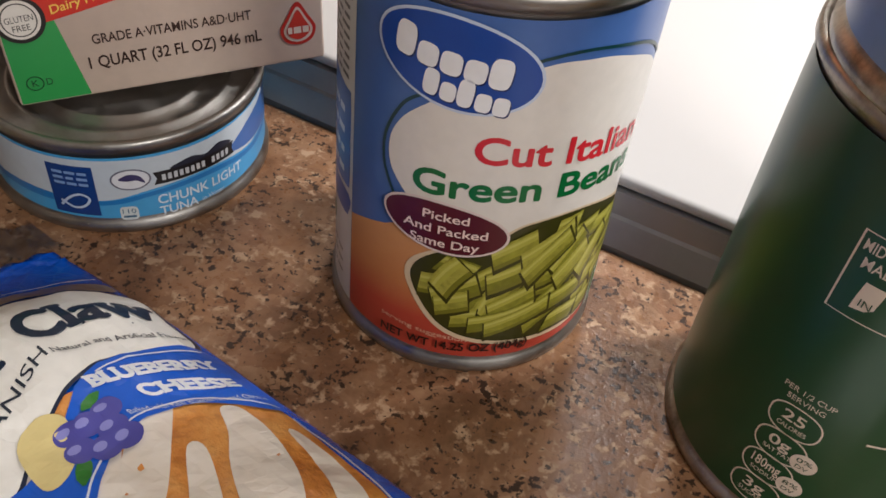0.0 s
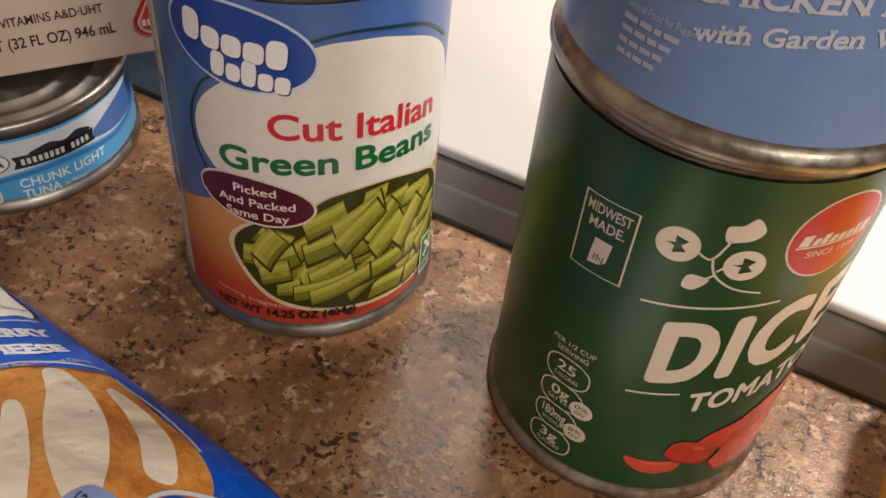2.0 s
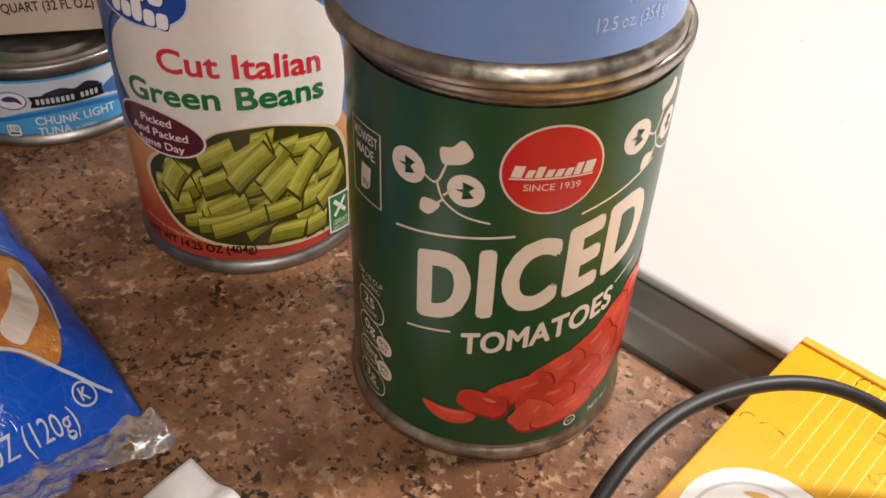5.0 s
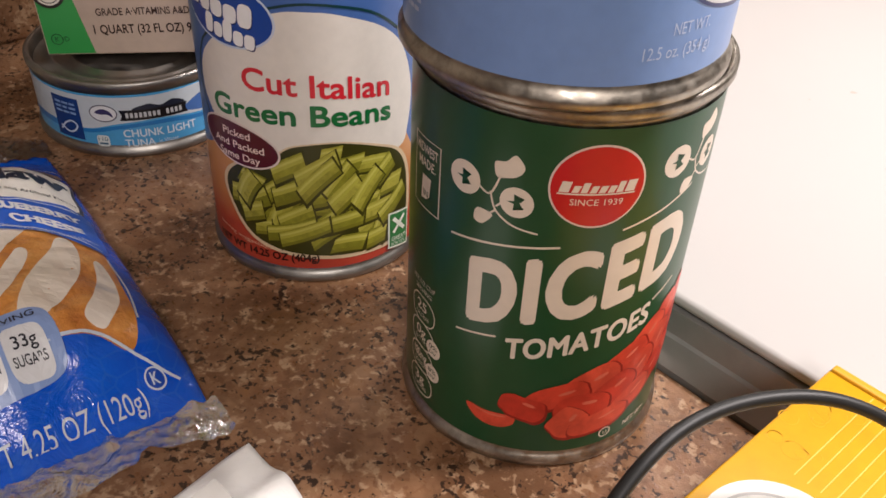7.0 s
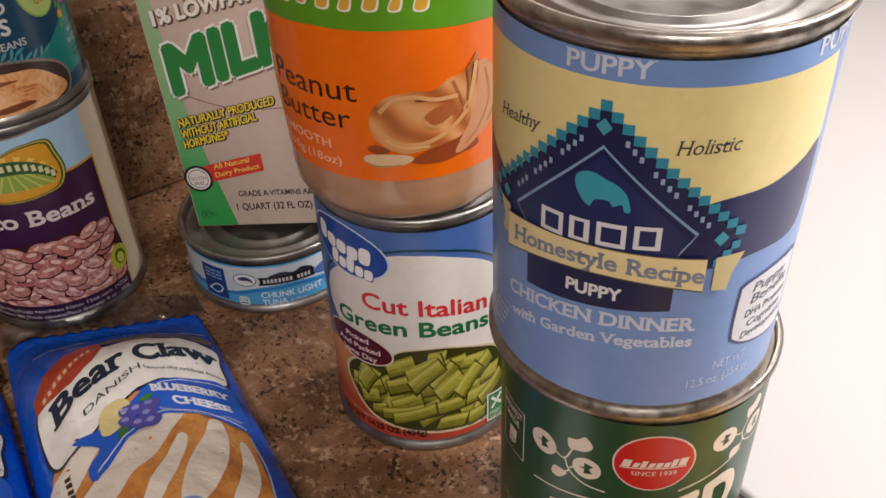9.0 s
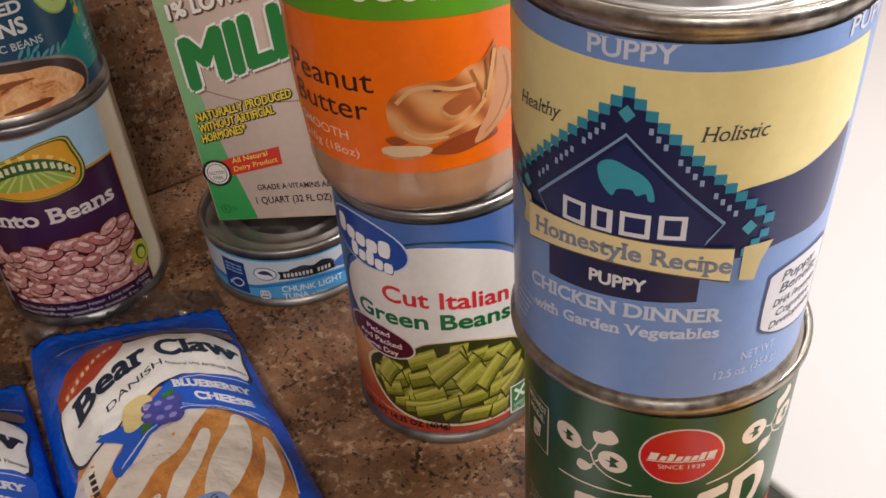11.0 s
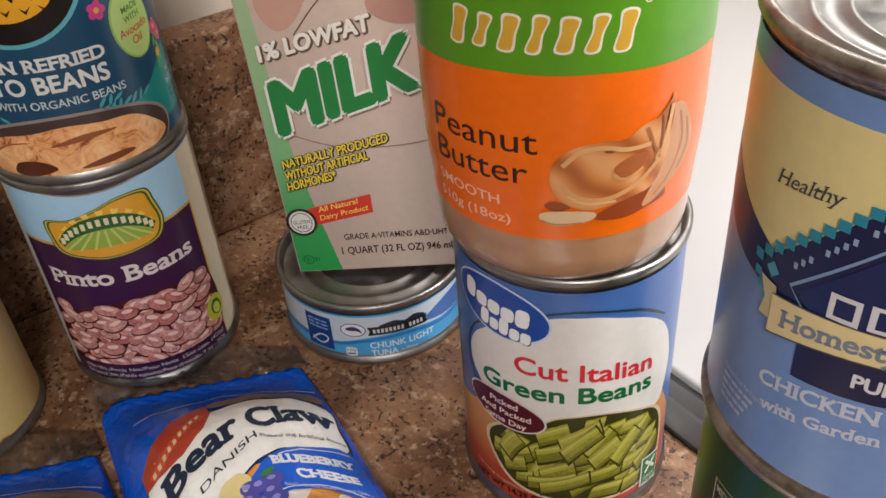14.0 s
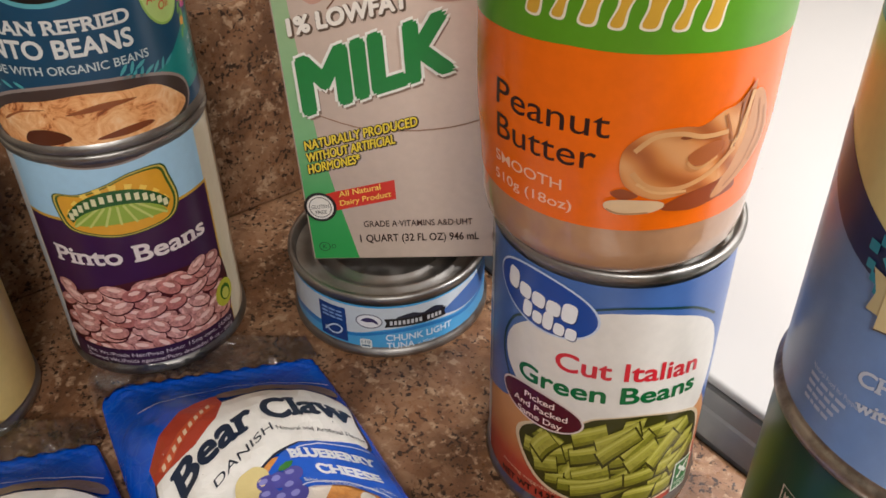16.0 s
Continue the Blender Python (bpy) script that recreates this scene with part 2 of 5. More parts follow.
cooker = thing("cooktop", W @ pose(0, STOVE_Y, 0), "white enamelled cooktop with a grey steel side trim beside the worktop", "cooktop")
part("body", box_bm(WALL_X + 0.003, 0.36, 0.012, 0.76, -0.89, 0.0165), CABINET_MAT, cooker, "dark cooker body", False)
part("surface", box_bm(WALL_X + 0.003, 0.37, 0.0065, 0.765, 0.017, 0.0215, 0.0022, 3), ENAMEL, cooker, "white enamel top")
part("side_trim", swept([(-0.0016, 0.0004), (0.0022, 0.0068), (0.0030, 0.0080), (0.0042, 0.0088), (0.0056, 0.0165), (0.010, 0.0165), (0.010, -0.002), (-0.0016, -0.002)], WALL_X + 0.003, 0.365), TRIM_STEEL, cooker, "grey steel trim strip", False)


# ---- tins ----
def tin_can(name, x, y, z, r, h, label, body, turn=0.0, worn=False, group="", low=0.0055, high=0.0055):
    """A three-piece tin: rolled rims, end panels with rings, and a paper sleeve."""
    can = thing(name, pose(x, y, z, 0, 0, turn), label, "food can", group)
    rim = TIN_WORN if worn else TIN
    R = r + 0.0011
    part("label", lathe([(r, low), (r, h - high)], 128), body, can, "", True)
    part("bottom_rim", lathe([(r - 0.004, 0.0035), (r - 0.0012, 0.0004), (r + 0.0002, 0.0), (R, 0.0008), (R, 0.0026), (r + 0.0002, 0.0038), (r - 0.0004, 0.0048), (r - 0.0004, 0.007)]), rim, can, "bare steel bottom rim")
    part("top_rim", lathe([(r - 0.0004, h - 0.007), (r - 0.0004, h - 0.0048), (r + 0.0002, h - 0.0038), (R, h - 0.0028), (R, h - 0.0008), (r + 0.0003, h), (r - 0.0012, h - 0.0004), (r - 0.0022, h - 0.0042)]), rim, can, "rolled steel top rim")
    lid = [(r - 0.0022, h - 0.0042)]
    for k, (f, dz) in enumerate(((0.86, 0), (0.84, 0.0012), (0.80, 0.0012), (0.78, 0), (0.66, 0), (0.64, 0.0010), (0.61, 0.0010), (0.59, 0), (0.30, 0.0003), (0.0, 0.0003))):
        lid.append(((r - 0.002) * f, h - 0.0044 + dz))
    part("lid", lathe(lid), TIN, can, "ringed steel lid")
    part("base", lathe([(r - 0.004, 0.0035), (r * 0.8, 0.003), (0, 0.003)], 64), rim, can)
    return can


H_CAN = 0.1122
gv = tin_can("green_bean_can", 0.0202, 0.2095, 0, 0.0374, H_CAN, "tin of cut green beans, blue white and red paper label", ink((70, 105, 170)), group="food cans")
tom = tin_can("diced_tomato_can", 0.1174, 0.1683, 0, 0.0378, H_CAN, "tin of diced tomatoes with a dark green paper label", ink((28, 74, 44)), worn=True, group="food cans")
dog = tin_can("puppy_food_can", 0.1164, 0.1626, H_CAN + 0.0006, 0.0370,  0.1003, "pale blue and cream tin of puppy food on the tomato tin", ink((120, 152, 206)), worn=True, group="food cans")
pin = tin_can("pinto_bean_can", -0.1755, 0.1868, 0, 0.0370, 0.1058, "tin of pinto beans with a purple and sky blue label", ink((172, 212, 238)), group="food cans", high=0.0042)
ref = tin_can("refried_bean_can", -0.1755, 0.1868, 0.1060, 0.0370, H_CAN, "tin of vegan refried beans with a navy and teal label", ink((28, 74, 104)), group="food cans", low=0.0024)
tuna = tin_can("tuna_can", -0.0920, 0.2490, 0, 0.0425, 0.0335, "flat tin of chunk light tuna with a blue and white label", ink((78, 160, 214)), group="food cans")
soup = tin_can("soup_can", -0.2135, 0.1070, 0, 0.0335, 0.101, "small tin with a white and pale yellow label", ink((222, 214, 196)), group="food cans")


# ---- printed labels: flat shapes in millimetres, laid on a surface ----
def outline(pts):
    bm = bmesh.new()
    bm.faces.new([bm.verts.new((x, y, 0)) for x, y in pts])
    bmesh.ops.triangulate(bm, faces=bm.faces)
    return bm


def oval_pts(cx, cy, rx, ry, rot=0, n=40, power=1.0):
    a, out = radians(rot), []
    for i in range(n):
        t = 2 * math.pi * i / n
        c, s = math.cos(t), math.sin(t)
        x, y = rx * math.copysign(abs(c) ** power, c), ry * math.copysign(abs(s) ** power, s)
        out.append((cx + x * math.cos(a) - y * math.sin(a), cy + x * math.sin(a) + y * math.cos(a)))
    return out


def smooth_pts(pts, closed=True, k=5):
    """A rounded line through the given points."""
    n, out = len(pts), []
    for i in range(n if closed else n - 1):
        p = [Vector(pts[(i + j) % n] if closed else pts[min(max(i + j, 0), n - 1)]) for j in (-1, 0, 1, 2)]
        for s in range(k):
            t = s / k
            out.append(tuple(0.5 * (2 * p[1] + (p[2] - p[0]) * t + (2 * p[0] - 5 * p[1] + 4 * p[2] - p[3]) * t * t + (3 * p[1] - p[0] - 3 * p[2] + p[3]) * t ** 3)))
    if not closed:
        out.append(pts[-1])
    return out


def ribbon(pts, width, closed=False):
    bm = bmesh.new()
    n, sides = len(pts), []
    for i in range(n):
        a = Vector(pts[i - 1] if (closed or i) else pts[0])
        b = Vector(pts[(i + 1) % n] if (closed or i < n - 1) else pts[-1])
        d = (b - a).normalized()
        off = Vector((-d.y, d.x)) * width / 2
        p = Vector(pts[i])
        sides.append([bm.verts.new((*(p + off), 0)), bm.verts.new((*(p - off), 0))])
    for i in range(n if closed else n - 1):
        a, b = sides[i], sides[(i + 1) % n]
        bm.faces.new((a[0], a[1], b[1], b[0]))
    return bm


CAPS = {}


def add_serifs(bm, reach=0.055, thick=0.045):
    """Short cross strokes on the feet and heads of upright stems, as in a book face."""
    faces = []
    for e in bm.edges:
        if len(e.link_faces) != 1:
            continue
        (xa, ya), (xb, yb) = (e.verts[0].co.x, e.verts[0].co.y), (e.verts[1].co.x, e.verts[1].co.y)
        x0, x1, y = min(xa, xb), max(xa, xb), (ya + yb) / 2
        if abs(ya - yb) > 0.002 or x1 - x0 < 0.05:
            continue
        up = sum(v.co.y for v in e.link_faces[0].verts) / len(e.link_faces[0].verts) > y
        if up and abs(y) > 0.006 and y > -0.1:
            continue
        if not up and y < 0.3:
            continue
        right = x1 + reach if x1 - x0 < 0.17 else x0 + 0.05
        faces.append((x0 - reach, right, y, y + thick if up else y - thick))
    for xa, xb, ya, yb in faces:
        bm.faces.new([bm.verts.new(p) for p in ((xa, ya, 0), (xb, ya, 0), (xb, yb, 0), (xa, yb, 0))])


def letters(text, bold=0.0, shear=0.0, space=1.0, serif=False):
    cu = bpy.data.curves.new("letters", "FONT")
    cu.body, cu.resolution_u, cu.offset, cu.shear = text, 4, min(bold, 0.02), 0.0 if serif else shear
    cu.space_character = space
    ob = bpy.data.objects.new("letters", cu)
    me = ob.to_mesh()
    bm = bmesh.new()
    bm.from_mesh(me)
    ob.to_mesh_clear()
    bpy.data.objects.remove(ob)
    bpy.data.curves.remove(cu)
    if serif:
        bmesh.ops.remove_doubles(bm, verts=bm.verts[:], dist=1e-5)
        add_serifs(bm)
        for v in bm.verts:
            v.co.x += shear * v.co.y
    return bm


def cap_height():
    if not CAPS:
        bm = letters("H")
        CAPS["H"] = max(v.co.y for v in bm.verts)
        bm.free()
    return CAPS["H"]


ROUND = set()


class Sheet:
    """A printed sheet on a thing. place(u, v, off) gives the point of the thing for millimetres u, v and metres off."""

    def __init__(self, parent, place, step_u=3.0, step_v=0.0, layer=0.00007):
        self.parent, self.place, self.step_u, self.step_v, self.layer = parent, place, step_u, step_v, layer

    def lay(self, name, bm, paint, L, label="", under=None):
        mat = paint if isinstance(paint, bpy.types.Material) else ink(paint)
        for axis, step in ((0, self.step_u), (1, self.step_v)):
            if not step or not bm.verts:
                continue
            lo, hi = min(v.co[axis] for v in bm.verts), max(v.co[axis] for v in bm.verts)
            k = math.ceil(lo / step + 1e-4)
            while k * step < hi - 1e-4:
                co, no = [0, 0, 0], [0, 0, 0]
                co[axis], no[axis] = k * step, 1
                bmesh.ops.bisect_plane(bm, geom=bm.verts[:] + bm.edges[:] + bm.faces[:], plane_co=co, plane_no=no, dist=1e-5)
                k += 1
        for f in bm.faces:
            if f.normal.z < 0:
                f.normal_flip()
        for v in bm.verts:
            v.co = self.place(v.co.x, v.co.y, (L + v.co.z) * self.layer)
        ob = part(name, bm, mat, under or self.parent, label, self.place in ROUND)
        if self.place in ROUND:
            ob.data.normals_split_custom_set_from_vertices([Vector((v.co.x, v.co.y, 0)).normalized() for v in ob.data.vertices])
        return ob

    def fill(self, name, pts, paint, L=1, label=""):
        return self.lay(name, outline(pts), paint, L, label)

    def blob(self, name, pts, paint, L=1, label=""):
        return self.fill(name, smooth_pts(pts), paint, L, label)

    def rect(self, name, x0, y0, x1, y1, paint, L=1):
        return self.fill(name, [(x0, y0), (x1, y0), (x1, y1), (x0, y1)], paint, L)

    def oval(self, name, cx, cy, rx, ry, paint, L=1, rot=0, power=1.0):
        return self.fill(name, oval_pts(cx, cy, rx, ry, rot, power=power), paint, L)

    def line(self, name, pts, width, paint, L=1, closed=False):
        return self.lay(name, ribbon(pts, width, closed), paint, L)

    def text(self, words, x0, y0, w, h, paint, L=2, slope=0.0, bold=0.0, shear=0.0, bend=None, name="lettering", halo=0.0, space=1.0, serif=False):
        bm = letters(words, 0 if halo else bold, shear, space, serif)
        lo, hi = min(v.co.x for v in bm.verts), max(v.co.x for v in bm.verts)
        for v in bm.verts:
            x = x0 + (v.co.x - lo) / (hi - lo) * w
            y = y0 + v.co.y * h / cap_height() + slope * (x - x0)
            v.co = (x, y + (bend(x) if bend else 0), 0)
        if halo:
            one = [f for f in bm.faces]
            for k in range(8):
                got = bmesh.ops.duplicate(bm, geom=one)["geom"]
                bmesh.ops.translate(bm, vec=(halo * math.cos(k * math.pi / 4), halo * math.sin(k * math.pi / 4), 0.05 * (k + 1)), verts=[g for g in got if isinstance(g, bmesh.types.BMVert)])
        return self.lay(name, bm, paint, L)

    def bars(self, x0, y0, w, h, paint, L=2, slope=0.0, count=4, name="print_bar"):
        """Print too small to read: a row of plain bars."""
        rnd, bm, x = random.Random(int(x0 * 31 + y0 * 7) % 999), bmesh.new(), x0
        weights = [rnd.uniform(0.6, 1.5) for _ in range(count)]
        unit = w / (sum(weights) + 0.25 * (count - 1))
        for k in weights:
            e = x + k * unit
            bm.faces.new([bm.verts.new((a, y0 + b + slope * (a - x0), 0)) for a, b in ((x, 0), (e, 0), (e, h), (x, h))])
            x = e + 0.25 * unit
        return self.lay(name, bm, paint, L)

    def pieces(self, name, shapes, paint, L=1, label=""):
        """Many small printed shapes, each a little above the one before."""
        made = []
        for k, pts in enumerate(shapes):
            made.append(self.lay(name, outline(pts), paint, L + 3.0 * k / len(shapes), label if k == 0 else ""))
        return made


def round_place(r0, ref, z0, step=3.0, waist=None):
    """On a tin's side, along flat facets of the given width, so that all layers of print lie parallel."""
    def place(u, v, off):
        r = r0 + waist(v / 1000 - z0) if waist else r0
        k = math.floor(u / step + 1e-6)
        a, b = (radians(ref) + (k + i) * step / 1000 / r0 for i in (0, 1))
        f = u / step - k
        return Vector(((r + off) * (math.cos(a) * (1 - f) + math.cos(b) * f), (r + off) * (math.sin(a) * (1 - f) + math.sin(b) * f), v / 1000 - z0))
    ROUND.add(place)
    return place


def arc(cx, cy, r, a0, a1, n=16, ry=None):
    return [(cx + r * math.cos(radians(a0 + (a1 - a0) * i / n)), cy + (ry or r) * math.sin(radians(a0 + (a1 - a0) * i / n))) for i in range(n + 1)]


WHITE, CREAM, NAVY = (236, 230, 222), (232, 214, 160), (24, 36, 82)
rnd = random.Random(5)


def pod(x, y, length, width, angle, bow=0.12, blunt=True):
    a, top, low = radians(angle), [], []
    for i in range(5):
        t = i / 4 - 0.5
        w = width / 2 * (1 if blunt else math.sqrt(max(0.04, 1 - (2 * t) ** 2)))
        yy = bow * length * (0.25 - t * t)
        top.append((t * length + (width * 0.3 if blunt else 0), yy + w))
        low.append((t * length, yy - w))
    return [(x + p * math.cos(a) - q * math.sin(a), y + p * math.sin(a) + q * math.cos(a)) for p, q in low + top[::-1]]


# -- green beans --
s = Sheet(gv, round_place(0.0374, -90, 0))
s.fill("lower_panel", [(-35, 5.6), (62, 5.6), (62, 36), (54, 50), (20, 54), (-14, 50), (-22, 44.6), (-30, 41), (-35, 38.6)],
       fade_ink("tan_to_red_print", 2, [(0.0, lin((168, 58, 44))), (0.42, lin((180, 70, 50))), (0.66, lin((196, 128, 76))), (1.0, lin((206, 150, 96)))], 0.046, wobble=0.10), 1, "tan to brick red panel")
s.blob("white_panel", [(-22, 69), (-20.4, 75), (-16, 81), (-6, 89), (9.8, 96.4), (19.5, 97.2), (28.5, 95.9), (41.9, 90.4), (51.5, 81), (56.4, 66), (55, 53), (50, 46), (30, 50), (10, 48), (-8, 48), (-15.5, 56), (-20.8, 62.6)], (226, 220, 212), 2, "white panel")
s.line("outline", smooth_pts([(-17, 52), (-20, 56), (-23, 63), (-23.2, 71), (-20.2, 79), (-15.9, 84.4), (-4, 92), (9.4, 98), (22, 99.4), (38.2, 95.6), (50, 87)], False), 0.8, (16, 58, 62), 3)
s.oval("logo", -8.0, 94.6, 18.6, 10.9, (200, 212, 232), 4, -8)
s.oval("logo", -8.0, 94.6, 17.9, 10.2, (24, 70, 156), 5, -8)
for x0, y0, step, heights in ((-21.6, 93.4, 5.1, (7.8, 5.4, 5.4, 5.4, 7.2)), (-14.6, 86.2, 3.75, (6.4, 4.6, 6.8, 4.6, 4.6))):
    for k, h in enumerate(heights):
        cx, cy = x0 + step * (k + 0.5), y0 - 0.13 * step * k + h / 2
        s.oval("logo_bar", cx + 0.25, cy - 0.35, step * 0.47, h / 2, (10, 34, 92), 5.5, -6, 0.62)
        s.oval("logo_bar", cx, cy, step * 0.46, h / 2, (238, 238, 240), 6, -6, 0.62)
sag = lambda x: -0.0022 * max(0, x) ** 2
s.text("Cut Italian", -1.6, 71.5, 46.6, 7.0, (206, 40, 52), 4, 0.0, 0.012, bend=sag, halo=0.22)
s.text("Green Beans", -14.8, 60.0, 60.4, 6.7, (14, 104, 52), 4, 0.05, 0.014, bend=sag, halo=0.28)
BOWL = [(-13.5, 34), (-8, 42), (7, 49.5), (14, 53.5), (28, 54.2), (42, 49.5), (50, 44), (54, 34), (54, 18), (48, 11), (34, 10.5), (18, 11.5), (5, 13.3), (-4, 17), (-10.5, 25)]
s.blob("bowl", [(20 + (x - 20) * 1.05, 31.5 + (y - 31.5) * (1.075 if y < 40 else 1.02)) for x, y in BOWL], (216, 194, 160), 4)
s.blob("bowl_inside", BOWL, (58, 58, 18), 5)
def inside(q, pts):
    n, hit = len(pts), False
    for i in range(n):
        (x0, y0), (x1, y1) = pts[i], pts[i - 1]
        if (y0 > q[1]) != (y1 > q[1]) and q[0] < (x1 - x0) * (q[1] - y0) / (y1 - y0) + x0:
            hit = not hit
    return hit


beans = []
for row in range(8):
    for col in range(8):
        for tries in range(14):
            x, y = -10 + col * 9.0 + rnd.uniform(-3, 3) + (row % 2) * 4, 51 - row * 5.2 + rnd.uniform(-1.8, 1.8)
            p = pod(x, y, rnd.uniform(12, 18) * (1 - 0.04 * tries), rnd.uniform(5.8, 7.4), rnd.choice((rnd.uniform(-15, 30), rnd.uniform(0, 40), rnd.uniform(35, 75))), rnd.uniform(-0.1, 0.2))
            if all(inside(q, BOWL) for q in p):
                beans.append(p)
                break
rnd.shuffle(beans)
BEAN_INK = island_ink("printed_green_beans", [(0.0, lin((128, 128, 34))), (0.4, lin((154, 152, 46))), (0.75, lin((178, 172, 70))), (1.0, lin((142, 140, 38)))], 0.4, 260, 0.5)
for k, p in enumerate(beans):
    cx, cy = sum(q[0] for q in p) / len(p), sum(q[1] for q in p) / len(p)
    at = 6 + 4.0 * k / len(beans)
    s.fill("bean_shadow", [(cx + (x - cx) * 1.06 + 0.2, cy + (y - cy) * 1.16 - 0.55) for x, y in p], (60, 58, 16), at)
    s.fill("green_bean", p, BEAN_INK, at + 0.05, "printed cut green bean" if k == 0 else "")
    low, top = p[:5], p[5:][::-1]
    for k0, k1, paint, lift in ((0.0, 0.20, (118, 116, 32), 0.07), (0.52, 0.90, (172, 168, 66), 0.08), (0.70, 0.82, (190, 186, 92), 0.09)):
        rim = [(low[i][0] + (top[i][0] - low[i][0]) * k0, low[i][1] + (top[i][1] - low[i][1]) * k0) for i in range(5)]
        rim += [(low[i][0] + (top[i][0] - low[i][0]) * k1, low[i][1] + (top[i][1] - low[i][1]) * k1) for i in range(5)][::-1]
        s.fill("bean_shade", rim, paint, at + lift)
s.oval("badge", -6.4, 51.0, 15.7, 7.9, (222, 206, 200), 11, -6)
s.oval("badge", -6.4, 51.0, 15.0, 7.2, (84, 22, 32), 12, -6)
for words, x0, y0, w in (("Picked", -11.6, 53.2, 11), ("And Packed", -16.2, 49.0, 20.2), ("Same Day", -14.2, 45.0, 16.6)):
    s.text(words, x0, y0, w, 2.5, (236, 216, 206), 13, 0.02, 0.012)
s.fill("green_badge", [(44.6, 7), (54.6, 4.5), (54.9, 20), (44.7, 22)], (226, 232, 220), 10)
s.fill("green_badge", [(45.3, 7.6), (54, 5.4), (54.3, 19.4), (45.3, 21.2)], (30, 120, 60), 11)
for a, b in (((47, 19), (52.5, 12.5)), ((52.5, 18.4), (47, 13))):
    s.line("green_badge_mark", [a, b], 1.4, (232, 236, 226), 12)
s.text("GREAT", 46.2, 9.6, 7.4, 1.8, (232, 236, 226), 12, -0.2)
s.text("FOR YOU", 46.2, 7.4, 7.4, 1.5, (232, 236, 226), 12, -0.2)
s.text("NET WT 14.25 OZ (404g)", -20.5, 8.2, 40, 2.9, (40, 16, 14), 14, 0.03, 0.012, halo=0.1)
s.text("serving suggestion", -21, 13.4, 24, 1.6, (222, 176, 146), 6, -0.06)
s.rect("side_panel", -78, 5.6, -35, 106, (206, 206, 206), 2)
s.fill("side_box", smooth_pts([(-70, 45), (-40, 45), (-36.6, 47), (-36.4, 60), (-36.6, 72), (-40, 74), (-70, 74)], True, 3), (40, 84, 168), 3)
s.fill("side_box", smooth_pts([(-70, 35.5), (-41, 35.5), (-36.8, 37), (-36.6, 43), (-50, 43.4), (-70, 43.4)], True, 3), (40, 84, 168), 3)
s.rect("side_box", -70, 97, -36.6, 103, (30, 30, 34), 3)
for k in range(8):
    s.bars(-70, 94 - 2.5 * k, 32, 1.0, (60, 60, 66), 3, 0, 7)
for k in range(4):
    s.bars(-66, 48 + 6 * k, 26, 2.0, (206, 212, 226), 4, 0, 5)
s.oval("side_mark", -50, 28, 2.6, 3.4, (70, 110, 80), 3)
for k in range(3):
    s.bars(-64, 20 - 4 * k, 24, 1.0, (120, 120, 120), 3, 0, 5)
s.rect("side_panel", 70, 5.6, 100, 106, (206, 206, 206), 2)

# -- diced tomatoes --
s = Sheet(tom, round_place(0.0378, -85, 0))
PALE = (226, 212, 196)
s.line("frame_line", [(-35.4, 71), (-23, 71.8), (-23, 91.4), (-35.4, 90.6)], 0.5, PALE, 1, True)
s.text("MIDWEST", -34.4, 86.6, 10.4, 2.5, PALE, 1, 0.05, 0.01)
s.text("MADE.", -33.2, 82.9, 8.4, 2.5, PALE, 1, 0.05, 0.01)
s.fill("state_shape", [(-31.4, 73.6), (-28.6, 74.3), (-27.2, 75.6), (-26.6, 80.9), (-30.8, 80.7), (-31.2, 77)], PALE, 1)
s.text("IN", -30.2, 75, 2.4, 1.8, (28, 74, 44), 2)


def tomato_sprig(mx, cx, cy, k=1.0):
    f = lambda x, y: (cx + mx * x * k, cy + y * k)
    for x, y, r in ((-7.6, 1.6, 4.3), (5.8, -0.6, 4.0)):
        s.oval("tomato_print", *f(x, y), r * k, r * k, PALE, 1)
        star = [(f(x, y)[0] + q * k * math.cos(t * math.pi / 5), f(x, y)[1] + q * k * math.sin(t * math.pi / 5)) for t, q in ((j, 2.3 if j % 2 else 0.7) for j in range(10))]
        s.fill("tomato_star", star, (28, 74, 44), 2)
    s.blob("leaf_print", [f(0.6, 5), f(0, 8.5), f(2.6, 9.4), f(4.8, 11.4), f(7, 8.6), f(5.6, 6.2), f(3, 5.2)], PALE, 1)
    s.blob("leaf_print", [f(-4.4, -8.2), f(-3.6, -5), f(0.2, -5.4), f(-0.6, -7.4), f(-2.4, -9)], PALE, 1)
    for pts in ([f(-3.6, 1), f(-0.6, 0), f(1.6, 5.4)], [f(-0.6, 0.6), f(1, -4), f(5.4, -7), f(11.4, -8)], [f(1.0, -4), f(-1, -6)], [f(2.8, -1), f(1, -3)]):
        s.line("stem_print", smooth_pts(pts, False), 0.5 * k, PALE, 1)


tomato_sprig(1, -7.2, 86.6)
tomato_sprig(1, 43.2, 93.8, 0.95)
s.oval("logo", 16.1, 92.2, 11.0, 10.8, (222, 200, 190), 1)
s.oval("logo", 16.1, 92.2, 10.5, 10.3, (196, 26, 32), 2)
for k, (a, b, h) in enumerate(((7.4, 9.6, 2.8), (10.2, 11.7, 1.8), (12.2, 13.7, 2.6), (14.2, 15.7, 1.8), (16.2, 17.7, 1.8), (18.2, 19.7, 1.8), (20.2, 21.7, 2.8), (22.2, 24.4, 2.9))):
    s.fill("logo_bar", [(a, 90.9), (b, 90.9), (b + 0.7, 90.9 + h), (a + 0.7, 90.9 + h)], PALE, 3)
s.fill("logo_bar", [(7, 90.3), (24.6, 90.3), (24.8, 90.7), (7.2, 90.7)], PALE, 3)
